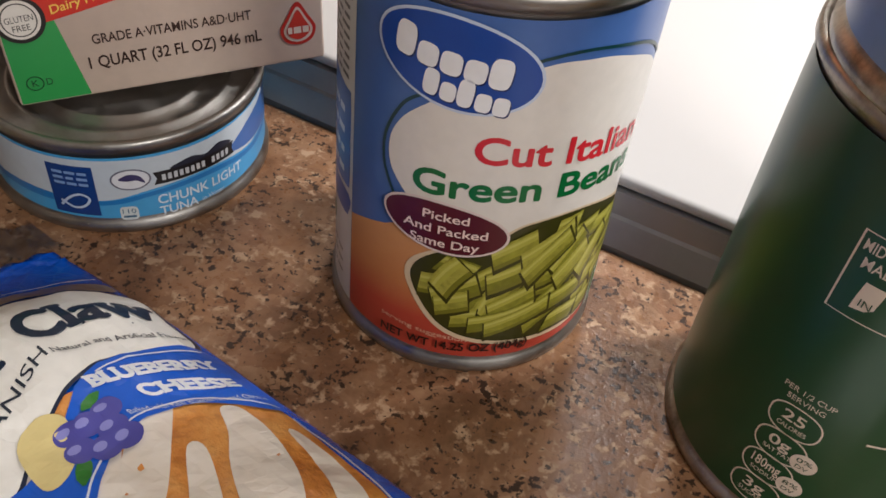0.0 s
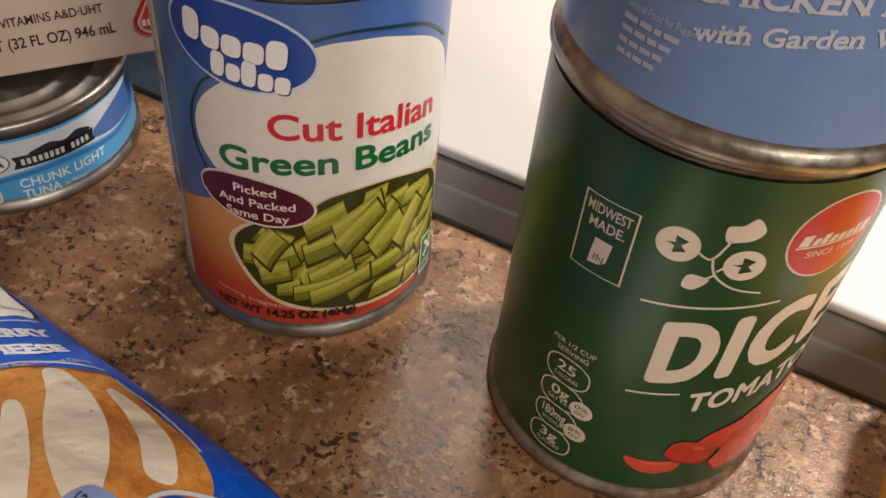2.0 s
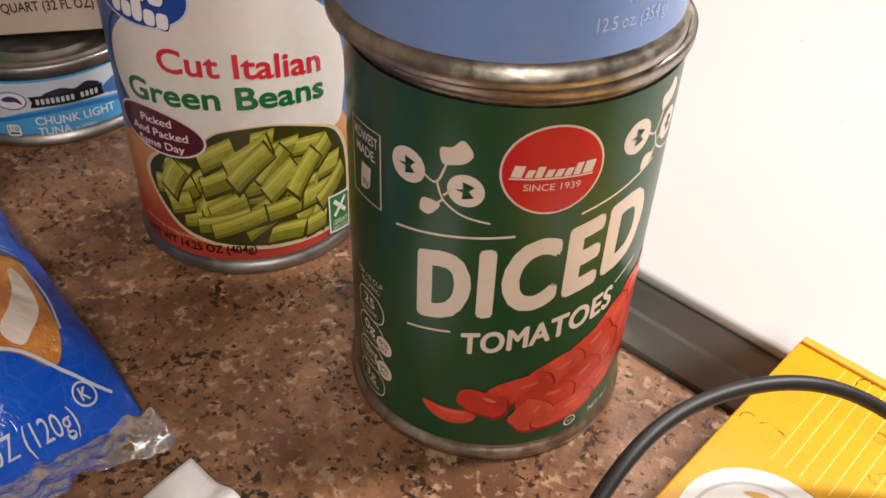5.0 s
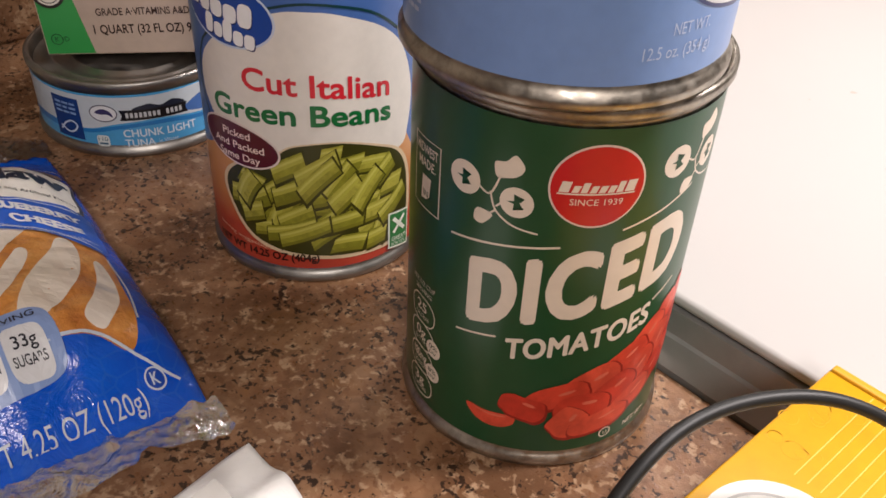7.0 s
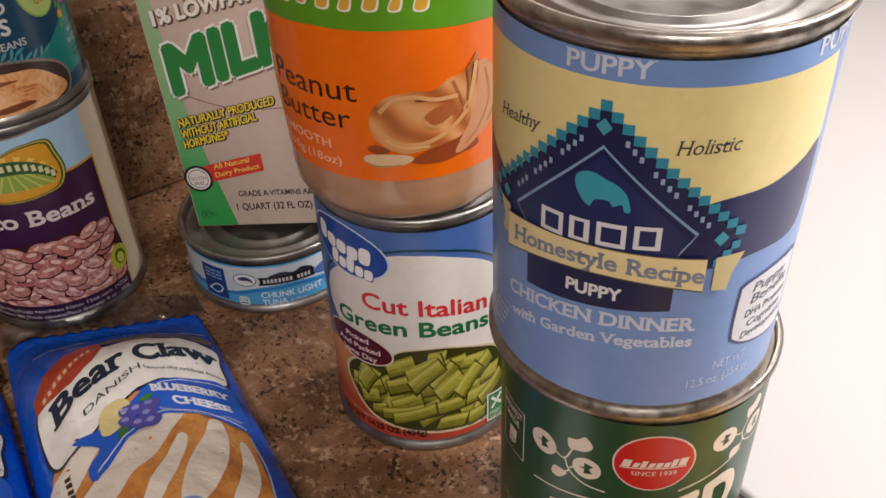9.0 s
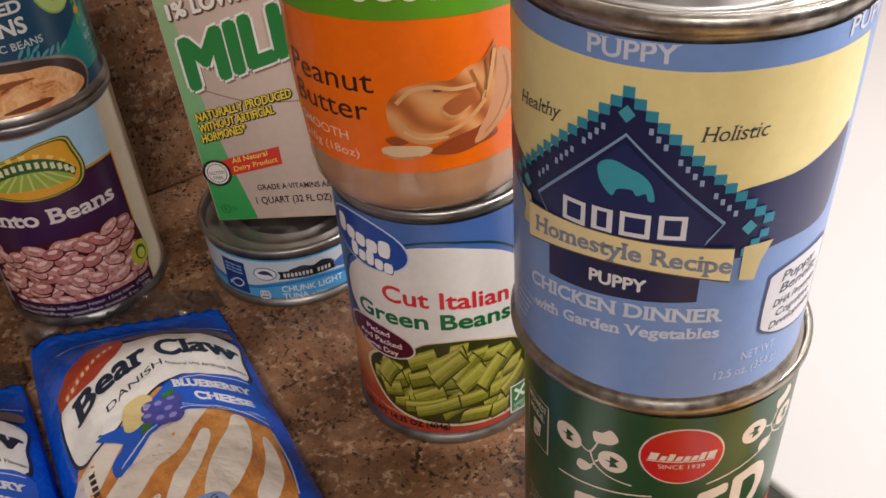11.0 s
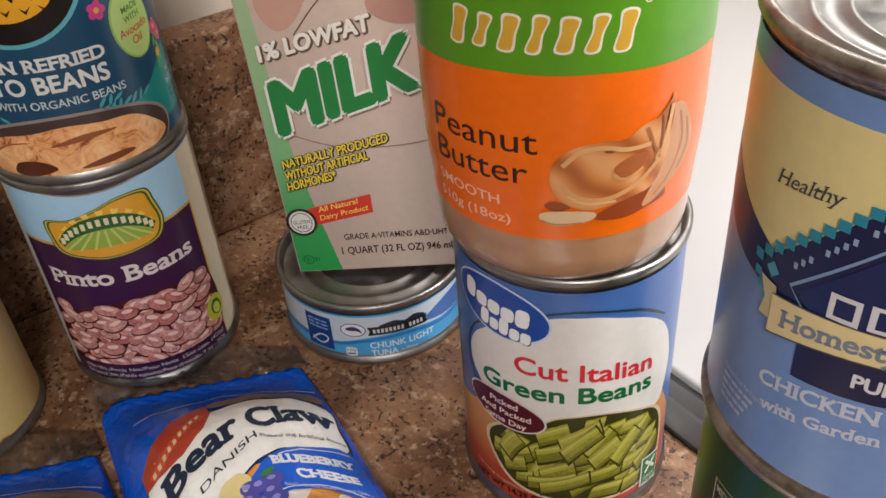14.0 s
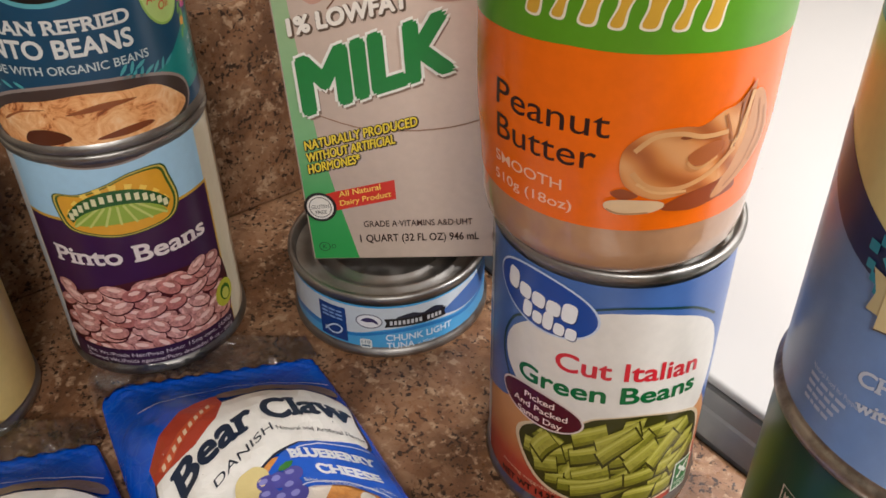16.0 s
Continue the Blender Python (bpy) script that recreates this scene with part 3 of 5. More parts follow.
s.text("SINCE 1939", 10.2, 87.6, 12, 1.6, PALE, 3)
s.line("rule", [(-18, 71), (-4, 73.4), (9.7, 75.6)], 0.6, PALE, 1)
s.text("DICED", -10.8, 48.2, 54.6, 18.2, PALE, 1, 0.27, 0.02, halo=1.05, space=1.16)
s.line("rule", [(-14.6, 42.4), (-3, 45)], 0.6, PALE, 1)
s.line("rule", [(23.8, 80), (34, 83), (44, 86.6)], 0.55, PALE, 1)
s.line("rule", [(38.4, 54), (46, 57.6)], 0.55, PALE, 1)
s.text("TOMATOES", -0.2, 38.8, 38.0, 6.4, PALE, 1, 0.225, 0.02, halo=0.26, space=1.05)
TOMATO_INK = island_ink("printed_diced_tomato", [(0.0, lin((204, 52, 36))), (0.35, lin((226, 76, 52))), (0.7, lin((234, 98, 70))), (1.0, lin((214, 62, 44)))], 0.34, 120, 0.5)
DICE = ((54, 47, 6, 5, 60), (47, 45, 7, 5, 50), (52, 37, 7, 5, 60), (40, 41, 7.5, 4.6, 40), (45, 35, 8, 4.6, 60), (33, 36, 8, 4.6, 30), (51, 28, 6, 4.6, 50), (38, 30, 8, 4.6, 45), (24, 31, 8, 5, 25), (45, 25, 7, 4.2, 40),
        (31, 26, 7.6, 5, 30), (15, 27, 8.4, 4, 20), (38, 20.5, 8, 4.2, 30), (6, 22, 6.4, 4.2, -20), (22, 22, 8, 5, 0), (18.5, 17, 5.6, 5, 60), (28, 15.4, 9.4, 3.8, 14))
for k, (cx, cy, rx, ry, rot) in enumerate(DICE):
    at, shape = 2 + 3.0 * k / len(DICE), [(x + rnd.uniform(-0.5, 0.5), y + rnd.uniform(-0.4, 0.4)) for x, y in oval_pts(cx, cy, rx, ry, rot, 14, 0.75)]
    s.fill("tomato_shadow", smooth_pts([(cx + (x - cx) * 1.06 + 0.3, cy + (y - cy) * 1.1 - 0.5) for x, y in shape], k=2), (150, 26, 20), at)
    s.fill("tomato_piece", smooth_pts(shape, k=2), TOMATO_INK, at + 0.05, "printed diced tomato" if k == 0 else "")
    s.oval("tomato_shine", cx + rx * 0.25, cy + ry * 0.35, rx * 0.28, ry * 0.13, (222, 112, 88), at + 0.09, rot)
s.blob("tomato_piece", [(-9.4, 18.6), (-4, 18), (3.4, 18.2), (4.2, 15.6), (1, 13.2), (-4, 13.0), (-8, 15.4)], TOMATO_INK, 2)
s.blob("tomato_shine", [(-7.6, 18.0), (-3, 17.4), (2.4, 17.6), (-2, 16.6)], (220, 110, 86), 2.2)
s.line("seal_ring", oval_pts(30.7, 9.6, 1.7, 1.7), 0.35, PALE, 6, True)
s.text("U", 30.1, 8.9, 1.2, 1.4, PALE, 6)
s.text("NET WT", 37.5, 8.4, 9, 1.9, PALE, 6, 0.04)
s.text("PER 1/2 CUP", -34.4, 46.6, 11.6, 1.5, PALE, 1, 0.05)
s.text("SERVING", -32.8, 44.1, 8.6, 1.5, PALE, 1, 0.05)
for y, big, small in ((38.4, "25", "CALORIES"), (29.4, "0g", "SAT FAT"), (20.6, "180mg", "SODIUM"), (11.8, "3g", "SUGARS")):
    s.line("nutrition_ring", oval_pts(-28.6, y, 6.0, 4.5, 0, 36, 0.8), 0.4, PALE, 1, True)
    s.text(big, -31.6 if len(big) < 4 else -32.6, y - 0.4, 5.2 if len(big) < 4 else 7, 3.0, PALE, 1, 0.03, 0.012)
    s.text(small, -32.0, y - 2.8, 6.8, 1.3, PALE, 1, 0.03)
for y, words in ((28.4, "0%"), (19.4, "8%")):
    s.oval("value_disc", -22.6, y, 3.0, 3.0, PALE, 2)
    s.text(words, -24.4, y + 0.2, 3.6, 1.4, (28, 74, 44), 3)
    s.text("DV", -24, y - 1.8, 2.8, 1.2, (28, 74, 44), 3)

# -- puppy food --
s = Sheet(dog, round_place(0.0370, -85, H_CAN + 0.0006))
s.fill("cream_band", [(-110, 202.2), (-60, 202.2), (49.6, 202.4), (50.6, 194), (51, 183.2), (44.6, 180.6), (35, 178), (21, 176), (-2, 160), (-26, 168), (-36, 173), (-60, 182), (-110, 190)], (234, 218, 152), 1, "cream band")
s.blob("navy_swoosh", [(12, 171), (21, 176.4), (35, 178), (45, 180.8), (49.6, 182.6), (50.4, 178), (49.6, 166), (46, 161), (34, 160.6), (20, 160)], (40, 46, 92), 2)
s.blob("navy_swoosh", [(-16, 166), (-26, 169.6), (-36, 174), (-56, 183), (-58, 174), (-44, 166), (-32, 162), (-20, 160)], (40, 46, 92), 2)
s.text("PUPPY", -10.9, 203.4, 17.8, 3.6, (206, 212, 226), 2, 0.02, 0.02, serif=True)
s.text("PUPPY", 40.0, 204.2, 17.8, 3.6, (206, 212, 226), 2, 0.02, 0.02, serif=True)
TEAL, DEEP = (50, 142, 166), (22, 34, 78)
s.fill("diamond", [(-1.6, 197), (28.4, 168), (22, 160), (-24, 160), (-31, 167)], DEEP, 3, "navy diamond")
steps = []
for k in range(14):
    f = k / 13.5
    for side, ex, ey in ((1, 29.6, 167.6), (-1, -32.6, 166.6)):
        x, y = -1.6 + (ex + 1.6) * f, 197.2 + (ey - 197.2) * f
        steps.append([(x - 1.15, y - 1.15), (x + 1.15, y - 1.15), (x + 1.15, y + 1.15), (x - 1.15, y + 1.15)])
for k in range(3):
    for side in (1, -1):
        x, y = (28 - 1.8 * k, 165 - 2.0 * k) if side > 0 else (-31 + 1.6 * k, 164 - 2.0 * k)
        steps.append([(x - 1, y - 1), (x + 1, y - 1), (x + 1, y + 1), (x - 1, y + 1)])
s.pieces("diamond_steps", steps, TEAL, 4)
for x, y in ((-1.7, 192.6), (24.4, 167.2), (-27.4, 166.6)):
    s.fill("diamond_gem", [(x, y + 1.9), (x - 1.7, y), (x, y - 1.9), (x + 1.7, y)], (70, 156, 176), 5)
s.line("inner_frame", [(-1.5, 188.2), (-22.8, 166), (-18, 161), (15, 163), (19, 169)], 0.7, (132, 160, 196), 5, True)
s.fill("inner_panel", [(-1.5, 186.6), (-20.8, 165.8), (-17.5, 162), (15.5, 163.4), (17.2, 168.6)], (26, 42, 92), 6)
for sx, ex, y0, y1 in ((2.4, 21.6, 190.4, 170.6), (-23.2, -5.4, 170.0, 189.8)):
    n = 13
    s.pieces("logo_bar", [[(x - 0.42, y - 0.7), (x + 0.42, y - 0.7), (x + 0.42, y + 0.7), (x - 0.42, y + 0.7)] for x, y in ((sx + (ex - sx) * (k + 0.5) / n, y0 + (y1 - y0) * (k + 0.5) / n) for k in range(n) if k not in (3, 8))], (150, 170, 200), 5)
s.blob("animal_shape", [(-6.6, 177.6), (-6.8, 180), (-5.4, 181.6), (-3, 182), (-0.4, 181), (2, 180), (4, 178), (5, 174.4), (3.8, 174), (3.2, 175.6), (1.4, 174.8), (0.4, 176), (-2.4, 175.6), (-3.4, 173.8), (-4.6, 174.4), (-5.6, 175.6)], (60, 160, 178), 7)
for x0, x1 in ((-15.0, -8.8), (-7.8, -2.8), (-1.8, 5.0), (6.0, 12.0)):
    y0, y1 = 164.4 + 0.06 * x0, 171.0 + 0.06 * x0
    s.line("logo_bar", [(x0 + 0.8, y0 + 0.8), (x1 - 0.8, y0 + 0.9), (x1 - 0.8, y1 - 0.8), (x0 + 0.8, y1 - 0.9)], 1.5, (222, 222, 226), 8, True)
dip = lambda x: -4.2 * (x / 25) ** 2
rise = lambda x: -2.0 * (x / 25) ** 2
s.fill("ribbon", [(-25.6, 163.6), (-30, 164.2), (-28, 159.6), (-29, 155.2), (-25, 155.4)], (206, 192, 142), 7)
s.fill("ribbon", [(24, 162.4), (30.6, 162.6), (28.4, 157.4), (27.6, 152.8), (24, 153.6)], (206, 192, 142), 7)
s.fill("ribbon", [(x, 164.0 + rise(x)) for x in range(-26, 26, 4)] + [(x, 157.0 + dip(x)) for x in range(22, -27, -4)], (234, 216, 160), 9, "cream ribbon")
s.line("ribbon_edge", [(x, 156.9 + dip(x)) for x in range(-26, 26, 4)], 0.35, (90, 80, 70), 10)
s.line("ribbon_edge", [(x, 164.1 + rise(x)) for x in range(-26, 26, 4)], 0.35, (90, 80, 70), 10)
s.text("Homestyle Recipe", -23.2, 158.6, 45, 4.0, (128, 138, 156), 10, 0, 0.018, bend=lambda x: 0.8 * dip(x), halo=0.15, serif=True)
s.fill("name_panel", [(-19, 157), (-18.8, 145.6), (0, 147.4), (15.8, 148.4), (15.8, 158)], (28, 34, 74), 3)
s.text("PUPPY", -7.5, 150.0, 12.4, 3.2, (224, 224, 226), 4, 0.02, 0.02, halo=0.15)
s.text("CHICKEN DINNER", -25.6, 142.6, 47.6, 3.7, (206, 214, 230), 2, 0, 0.018, bend=lambda x: -3.4 * ((x - 10) / 32) ** 2, halo=0.15, serif=True)
s.text("with Garden Vegetables", -24.3, 137.6, 46.2, 3.0, (206, 214, 230), 2, 0, 0.018, bend=lambda x: -4.6 * ((x - 14) / 35) ** 2, halo=0.12, serif=True)
s.blob("white_badge", [(33, 152.4), (42, 154), (52, 153.4), (53.4, 150), (53.4, 134), (51, 130), (40, 131.6), (33, 134.6), (31.6, 138), (31.8, 149)], (50, 60, 110), 2)
s.blob("white_badge", [(33.6, 151.6), (42, 153.2), (51.6, 152.6), (52.6, 149.6), (52.6, 134.4), (50.6, 131), (40, 132.4), (33.6, 135.2), (32.3, 138.4), (32.5, 148.6)], (214, 216, 222), 3)
for words, x0, y0, w, h in (("Puppy", 36, 148.6, 12, 2.6), ("Benefit", 36, 145.2, 14, 2.6), ("DHA Promotes", 35, 141.4, 16, 2.1), ("Cognitive", 36.4, 138.2, 13, 2.1), ("Development", 35, 134.9, 16, 2.1)):
    s.text(words, x0, y0, w, h, (70, 74, 96), 4, 0.02, 0.01, 0.2)
s.text("NET WT.", 28.8, 128.0, 10, 2.5, (186, 202, 230), 2, 0.0)
s.text("12.5 oz. (354 g)", 22.6, 123.4, 17.4, 2.6, (186, 202, 230), 2, 0.0)
s.text("Natural Food for Puppies", -37, 132.4, 14, 1.4, (190, 204, 230), 2, 0.0)
for k in range(4):
    s.bars(-37, 130.2 - 2.1 * k, 11 - k, 1.0, (186, 200, 228), 2, 0, 4)
s.text("Healthy", -30.8, 184.6, 14.6, 3.0, (70, 70, 76), 3, 0.16, 0.0, 0.22, serif=True)
s.text("Holistic", 12.2, 188.0, 12.8, 3.2, (70, 70, 76), 3, 0.03, 0.0, 0.22, serif=True)

# -- pinto beans --
s = Sheet(pin, round_place(0.0370, -60, 0))
s.rect("cream_panel", 47, 5.6, 78, 101.2, (212, 200, 172), 1)
s.rect("white_strip", -36.5, 5.6, -28.6, 101.2, (214, 216, 214), 1)
s.rect("yellow_edge", -28.8, 5.6, 48, 78.6, (214, 168, 58), 2)
s.rect("purple_panel", -28.2, 5.6, 47, 77.4, (62, 26, 66), 3)
PLATE = [(-8.6, 74.4), (-11.4, 80), (-11.4, 88.6), (-2, 89.4), (8, 92.6), (17, 95.6), (27.6, 95.2), (30, 89), (31.6, 80), (28.4, 73.4), (20, 71.4), (9, 70.6), (0, 71.8)]
for k, (paint, grow) in enumerate((((46, 78, 30), 1.05), ((212, 186, 84), 1.02), ((62, 96, 36), 0.985), ((226, 166, 44), 0.94))):
    s.blob("badge", [(10 + (x - 10) * grow, 82 + (y - 82) * grow) for x, y in PLATE], paint, 4 + 0.5 * k)
for k in range(9):
    a = radians(90 + (k - 4) * 17)
    c, d, w = math.cos(a), math.sin(a), 0.075
    s.fill("ray", [(10 + 11 * c, 76 + 8 * d), (10 + 19.4 * math.cos(a - w), 76 + 16.6 * math.sin(a - w)), (10 + 19.4 * math.cos(a + w), 76 + 16.6 * math.sin(a + w))], (244, 208, 92), 6)
s.fill("badge_field", arc(10, 73.6, 17.4, 168, 12, 14, 11.4), (150, 176, 66), 6.4)
for k in range(7):
    s.line("furrow", [(10 + 2.2 * (k - 3), 83.6), (10 + 5.6 * (k - 3), 75.4)], 0.9, (196, 204, 112), 6.6)
s.fill("badge_band", arc(10, 71.0, 21.4, 152, 28, 14, 19.4) + arc(10, 71.0, 19.4, 28, 152, 14, 13.2), (44, 92, 40), 6.8)
s.pieces("badge_bar", [[(x - 0.85, y - 1.5), (x + 0.85, y - 1.5), (x + 0.85, y + 1.5), (x - 0.85, y + 1.5)] for x, y in (arc(10, 71.0, 20.4, 146, 34, 13, 16.4))], (226, 222, 178), 7)
s.text("Pinto Beans", -20.2, 57.8, 61, 7.2, (232, 220, 216), 4, 0.0, 0.02, halo=0.28, serif=True)
pinto = []
for row in range(9):
    for col in range(10):
        x, y = -25 + col * 7.6 + rnd.uniform(-1.8, 1.8) + (row % 2) * 3.8, 50 - row * 4.3 + rnd.uniform(-1.2, 1.2)
        if -23 < x < 43 and y < 45 + 0.06 * (x + 24) and y > 14:
            pinto.append((x, y, rnd.uniform(4.4, 6.0), rnd.uniform(2.7, 3.5), rnd.uniform(-45, 30)))
s.blob("dark_gap", [(-26, 13), (10, 12), (46, 13), (46, 44), (30, 48), (10, 49), (-10, 45), (-26, 38)], (74, 28, 30), 4)
PINTO_INK = island_ink("printed_pinto_beans", [(0.0, lin((200, 120, 112))), (0.4, lin((228, 162, 150))), (0.8, lin((236, 182, 170))), (1.0, lin((212, 140, 130)))], 0.3, 420, 0.75)
rnd.shuffle(pinto)
for k, (x, y, rx, ry, rot) in enumerate(pinto):
    at = 5 + 4.0 * k / len(pinto)
    s.fill("bean_shadow", oval_pts(x + 0.2, y - 0.45, rx * 1.05, ry * 1.1, rot, 16), (82, 30, 32), at)
    s.fill("pinto_bean", oval_pts(x, y, rx, ry, rot, 16), PINTO_INK, at + 0.05, "printed pinto bean" if k == 0 else "")
    s.fill("bean_shine", oval_pts(x + 0.3, y + ry * 0.32, rx * 0.5, ry * 0.34, rot, 12), (240, 200, 188), at + 0.09)
s.fill("purple_foot", [(-28, 5.6), (47, 5.6), (47, 13), (-28, 15)], (50, 20, 54), 9)
s.text("Net Wt./Poids Net/Peso Neto: 15oz cans. (420g)", -21, 10.4, 66, 1.9, (212, 200, 208), 10, -0.01)
s.text("Drained Wt./Poids egoutte/Peso drenado: 9 oz - 260g", -21, 7.4, 66, 1.9, (212, 200, 208), 10, -0.02)
s.oval("round_badge", 44.4, 24, 5.6, 6.6, (198, 196, 60), 10)
s.oval("round_badge", 44.8, 24, 3.2, 4.2, (64, 116, 36), 11, 15)
s.oval("round_badge", 44.8, 23.4, 2.2, 3.0, (206, 206, 90), 12, 15)

# -- refried beans --
s = Sheet(ref, round_place(0.0370, -60, 0.1060))
s.blob("teal_corner", [(28, 128), (40, 130), (56, 140), (72, 144), (84, 140), (84, 117), (60, 116.6), (46, 117)], (34, 138, 134), 1)
s.oval("bowl", 9, 116.4, 41.0, 16.6, (150, 138, 132), 2)
s.oval("bowl", 9, 116.2, 39.8, 15.6, (72, 58, 54), 3)


def paste_mat():
    m, nt, bsdf = nodes_of("printed_refried_beans")
    f = noise_tex(nt, 95, 7, 0.72, distort=1.4)
    col = ramp(nt, f, [(0.36, lin((122, 62, 30))), (0.41, lin((192, 116, 64))), (0.46, lin((228, 160, 100))), (0.58, lin((244, 190, 132))), (0.70, lin((250, 214, 168)))])
    nt.links.new(col, bsdf.inputs["Base Color"])
    bsdf.inputs["Roughness"].default_value = 0.35
    return m


BEAN_PASTE = paste_mat()
s.blob("bean_paste", [(-29, 113), (-25, 120), (-16, 125), (-3, 127), (9, 128.6), (22, 127.2), (33, 125.6), (41, 120), (46, 113), (34, 108.8), (14, 108.6), (-2, 108.6), (-20, 108.8)], BEAN_PASTE, 4, "printed refried beans")
for k in range(5):
    s.blob("bean_paste", [(x + 0.4 * rnd.uniform(-2, 2), y + rnd.uniform(-0.8, 0.8)) for x, y in oval_pts(-14 + 11 * k, 120 + rnd.uniform(-4, 4), rnd.uniform(5, 8), rnd.uniform(1.6, 2.6), rnd.uniform(-20, 20), 9)], BEAN_PASTE, 5)
s.blob("bean_shadow", [(-15, 110.6), (-13, 114.6), (-7, 116), (-1, 115), (2, 112.4), (-3, 110.4), (-9, 109.6)], (92, 46, 26), 6)
s.blob("bean_shadow", [(2, 121.4), (14, 124.4), (26, 123.4), (16, 122.2)], (150, 86, 48), 6)
s.blob("bean_shadow", [(10, 111.4), (18, 113.6), (27, 114), (30, 112.4), (20, 111)], (128, 68, 38), 6)
s.blob("bean_shadow", [(-22, 117.6), (-14, 121.8), (-4, 123.6), (-13, 122.8), (-21, 119.2)], (164, 96, 54), 6)
s.text("VEGAN REFRIED", -25, 150.4, 55, 4.4, (222, 224, 220), 3, -0.01, 0.014, halo=0.2, serif=True)
s.text("PINTO BEANS", -24, 142.2, 53.4, 6.0, (222, 224, 220), 3, -0.01, 0.014, halo=0.25)
s.text("MADE WITH ORGANIC BEANS", -25, 136.4, 59, 2.9, (200, 212, 212), 3, -0.01, 0.01, serif=True)
s.oval("disc", 4, 184, 27, 25.4, (98, 172, 182), 2)
s.oval("disc", 4, 184, 25.4, 23.8, (20, 20, 22), 3)
s.blob("yellow_figure", [(-12, 176), (-8, 170.4), (4, 167.6), (15, 170.4), (20, 177), (20, 192), (10, 200), (-4, 200), (-12, 190)], (222, 160, 34), 4)
for row in range(5):
    for col in range(5):
        x, y = -8 + 6 * col + (row % 2) * 3, 171 + 4.4 * row
        if x < 17:
            s.fill("feather", [(x - 1.9, y + 1.4), (x, y - 1.2), (x + 1.9, y + 1.4), (x, y + 0.1)], (30, 26, 20), 5)
s.oval("oval_badge", 44.5, 156.4, 9.8, 13.4, (150, 190, 92), 4, 8)
s.oval("oval_badge", 44.5, 156.4, 9.0, 12.6, (186, 214, 126), 5, 8)
for words, x0, y0, w, h, c in (("MADE", 40.6, 160.4, 8.6, 2.2, (70, 120, 50)), ("WITH", 40.6, 157, 8, 2.2, (70, 120, 50)), ("Avocado", 37.2, 152.4, 14.6, 2.9, (196, 72, 42)), ("Oil", 42.2, 148.6, 5, 2.9, (196, 72, 42))):
    s.text(words, x0, y0, w, h, c, 6, 0.05, 0.014)
for x, y, r, c in ((31.5, 165.4, 2.6, (206, 70, 140)), (56.6, 149.4, 2.4, (206, 70, 140)), (59, 146, 2.2, (206, 80, 150)), (52, 171, 1.4, (214, 220, 214)), (55, 140, 1.3, (230, 160, 50))):
    for k in range(5):
        s.oval("petal", x + r * 0.8 * math.cos(k * 1.257), y + r * 0.8 * math.sin(k * 1.257), r * 0.55, r * 0.55, c, 3)
    s.oval("flower_heart", x, y, r * 0.4, r * 0.4, (230, 170, 60), 4)
for k in range(14):
    x, y, a = (24 + 3.0 * (k % 7), 131 + 3 * (k // 7), 30 + 20 * (k % 3)) if k < 10 else (-26 + 5 * (k - 10), 132, 150)
    s.fill("leaf_print", pod(x, y, 4.6, 1.3, a, 0, False), (84, 166, 172), 2)
for k in range(6):
    s.fill("leaf_print", pod(54 + 2 * (k % 2), 136 + 2.2 * k, 4.2, 1.6, 70 + 40 * (k % 2), 0, False), (104, 166, 66), 2)
s.text("NET WT.", 57, 131.4, 9, 1.8, (206, 224, 220), 2)
s.text("16 OZ (454g)", 55, 126.8, 14, 2.8, (206, 224, 220), 2)
for k in range(2):
    s.bars(56, 123.4 - 2.4 * k, 12, 1.4, (20, 90, 92), 2, 0, 3)

# -- tuna --
s = Sheet(tuna, round_place(0.0425, -70, 0))
s.blob("white_band", [(-62, 14), (-62, 26), (-20, 27), (20, 27), (62, 27), (62, 17), (44, 14.4), (24, 16.6), (6, 15.4), (-8, 12.4), (-30, 12)], (196, 206, 214), 1)
s.blob("sea_print", [(32, 18), (40, 23), (52, 25.6), (66, 26), (66, 17), (46, 15)], (70, 110, 176), 2)
s.blob("wave_print", [(-60, 8), (-40, 12.6), (-24, 13), (-8, 12.2), (6, 14.6), (24, 15.8), (44, 13.6), (62, 16), (62, 14), (44, 11.8), (24, 14), (6, 13), (-8, 10.6), (-40, 10)], (42, 122, 190), 2)
s.rect("navy_badge", -23, 6.6, -9.6, 24.8, (26, 62, 128), 3)
for k in range(3):
    s.bars(-21.4, 21.6 - 2 * k, 10, 1.0, (130, 160, 204), 4, 0, 3)
s.line("fish_mark", smooth_pts([(-20.6, 11.4), (-17, 9.2), (-13.6, 10.2), (-12, 13), (-14.6, 14.4), (-18, 12.6), (-20.8, 9.4)], False), 0.8, (190, 206, 226), 4)
s.oval("round_badge", 0.4, 20, 5.4, 3.6, (222, 224, 228), 3)
s.line("round_badge", oval_pts(0.4, 20, 5.4, 3.6), 0.5, (110, 110, 126), 4, True)
s.blob("dolphin_shape", [(-3, 20.4), (0, 22), (3, 21), (4.2, 18.4), (2, 19.6), (-1, 19.6)], (64, 58, 100), 5)
s.fill("name_plate", [(6.6, 16.8), (7.6, 19), (6.6, 21.4), (33.6, 21.4), (32.8, 19), (33.6, 16.8)], (18, 20, 26), 3)
for k in range(13):
    if k != 8:
        s.rect("plate_bar", 9 + 1.75 * k, 18.0, 10.1 + 1.75 * k, 20.2, (196, 200, 204), 4)
s.blob("hills", [(12, 21.4), (18, 23.6), (23, 22.4), (28, 24), (32, 21.4)], (36, 42, 60), 3)
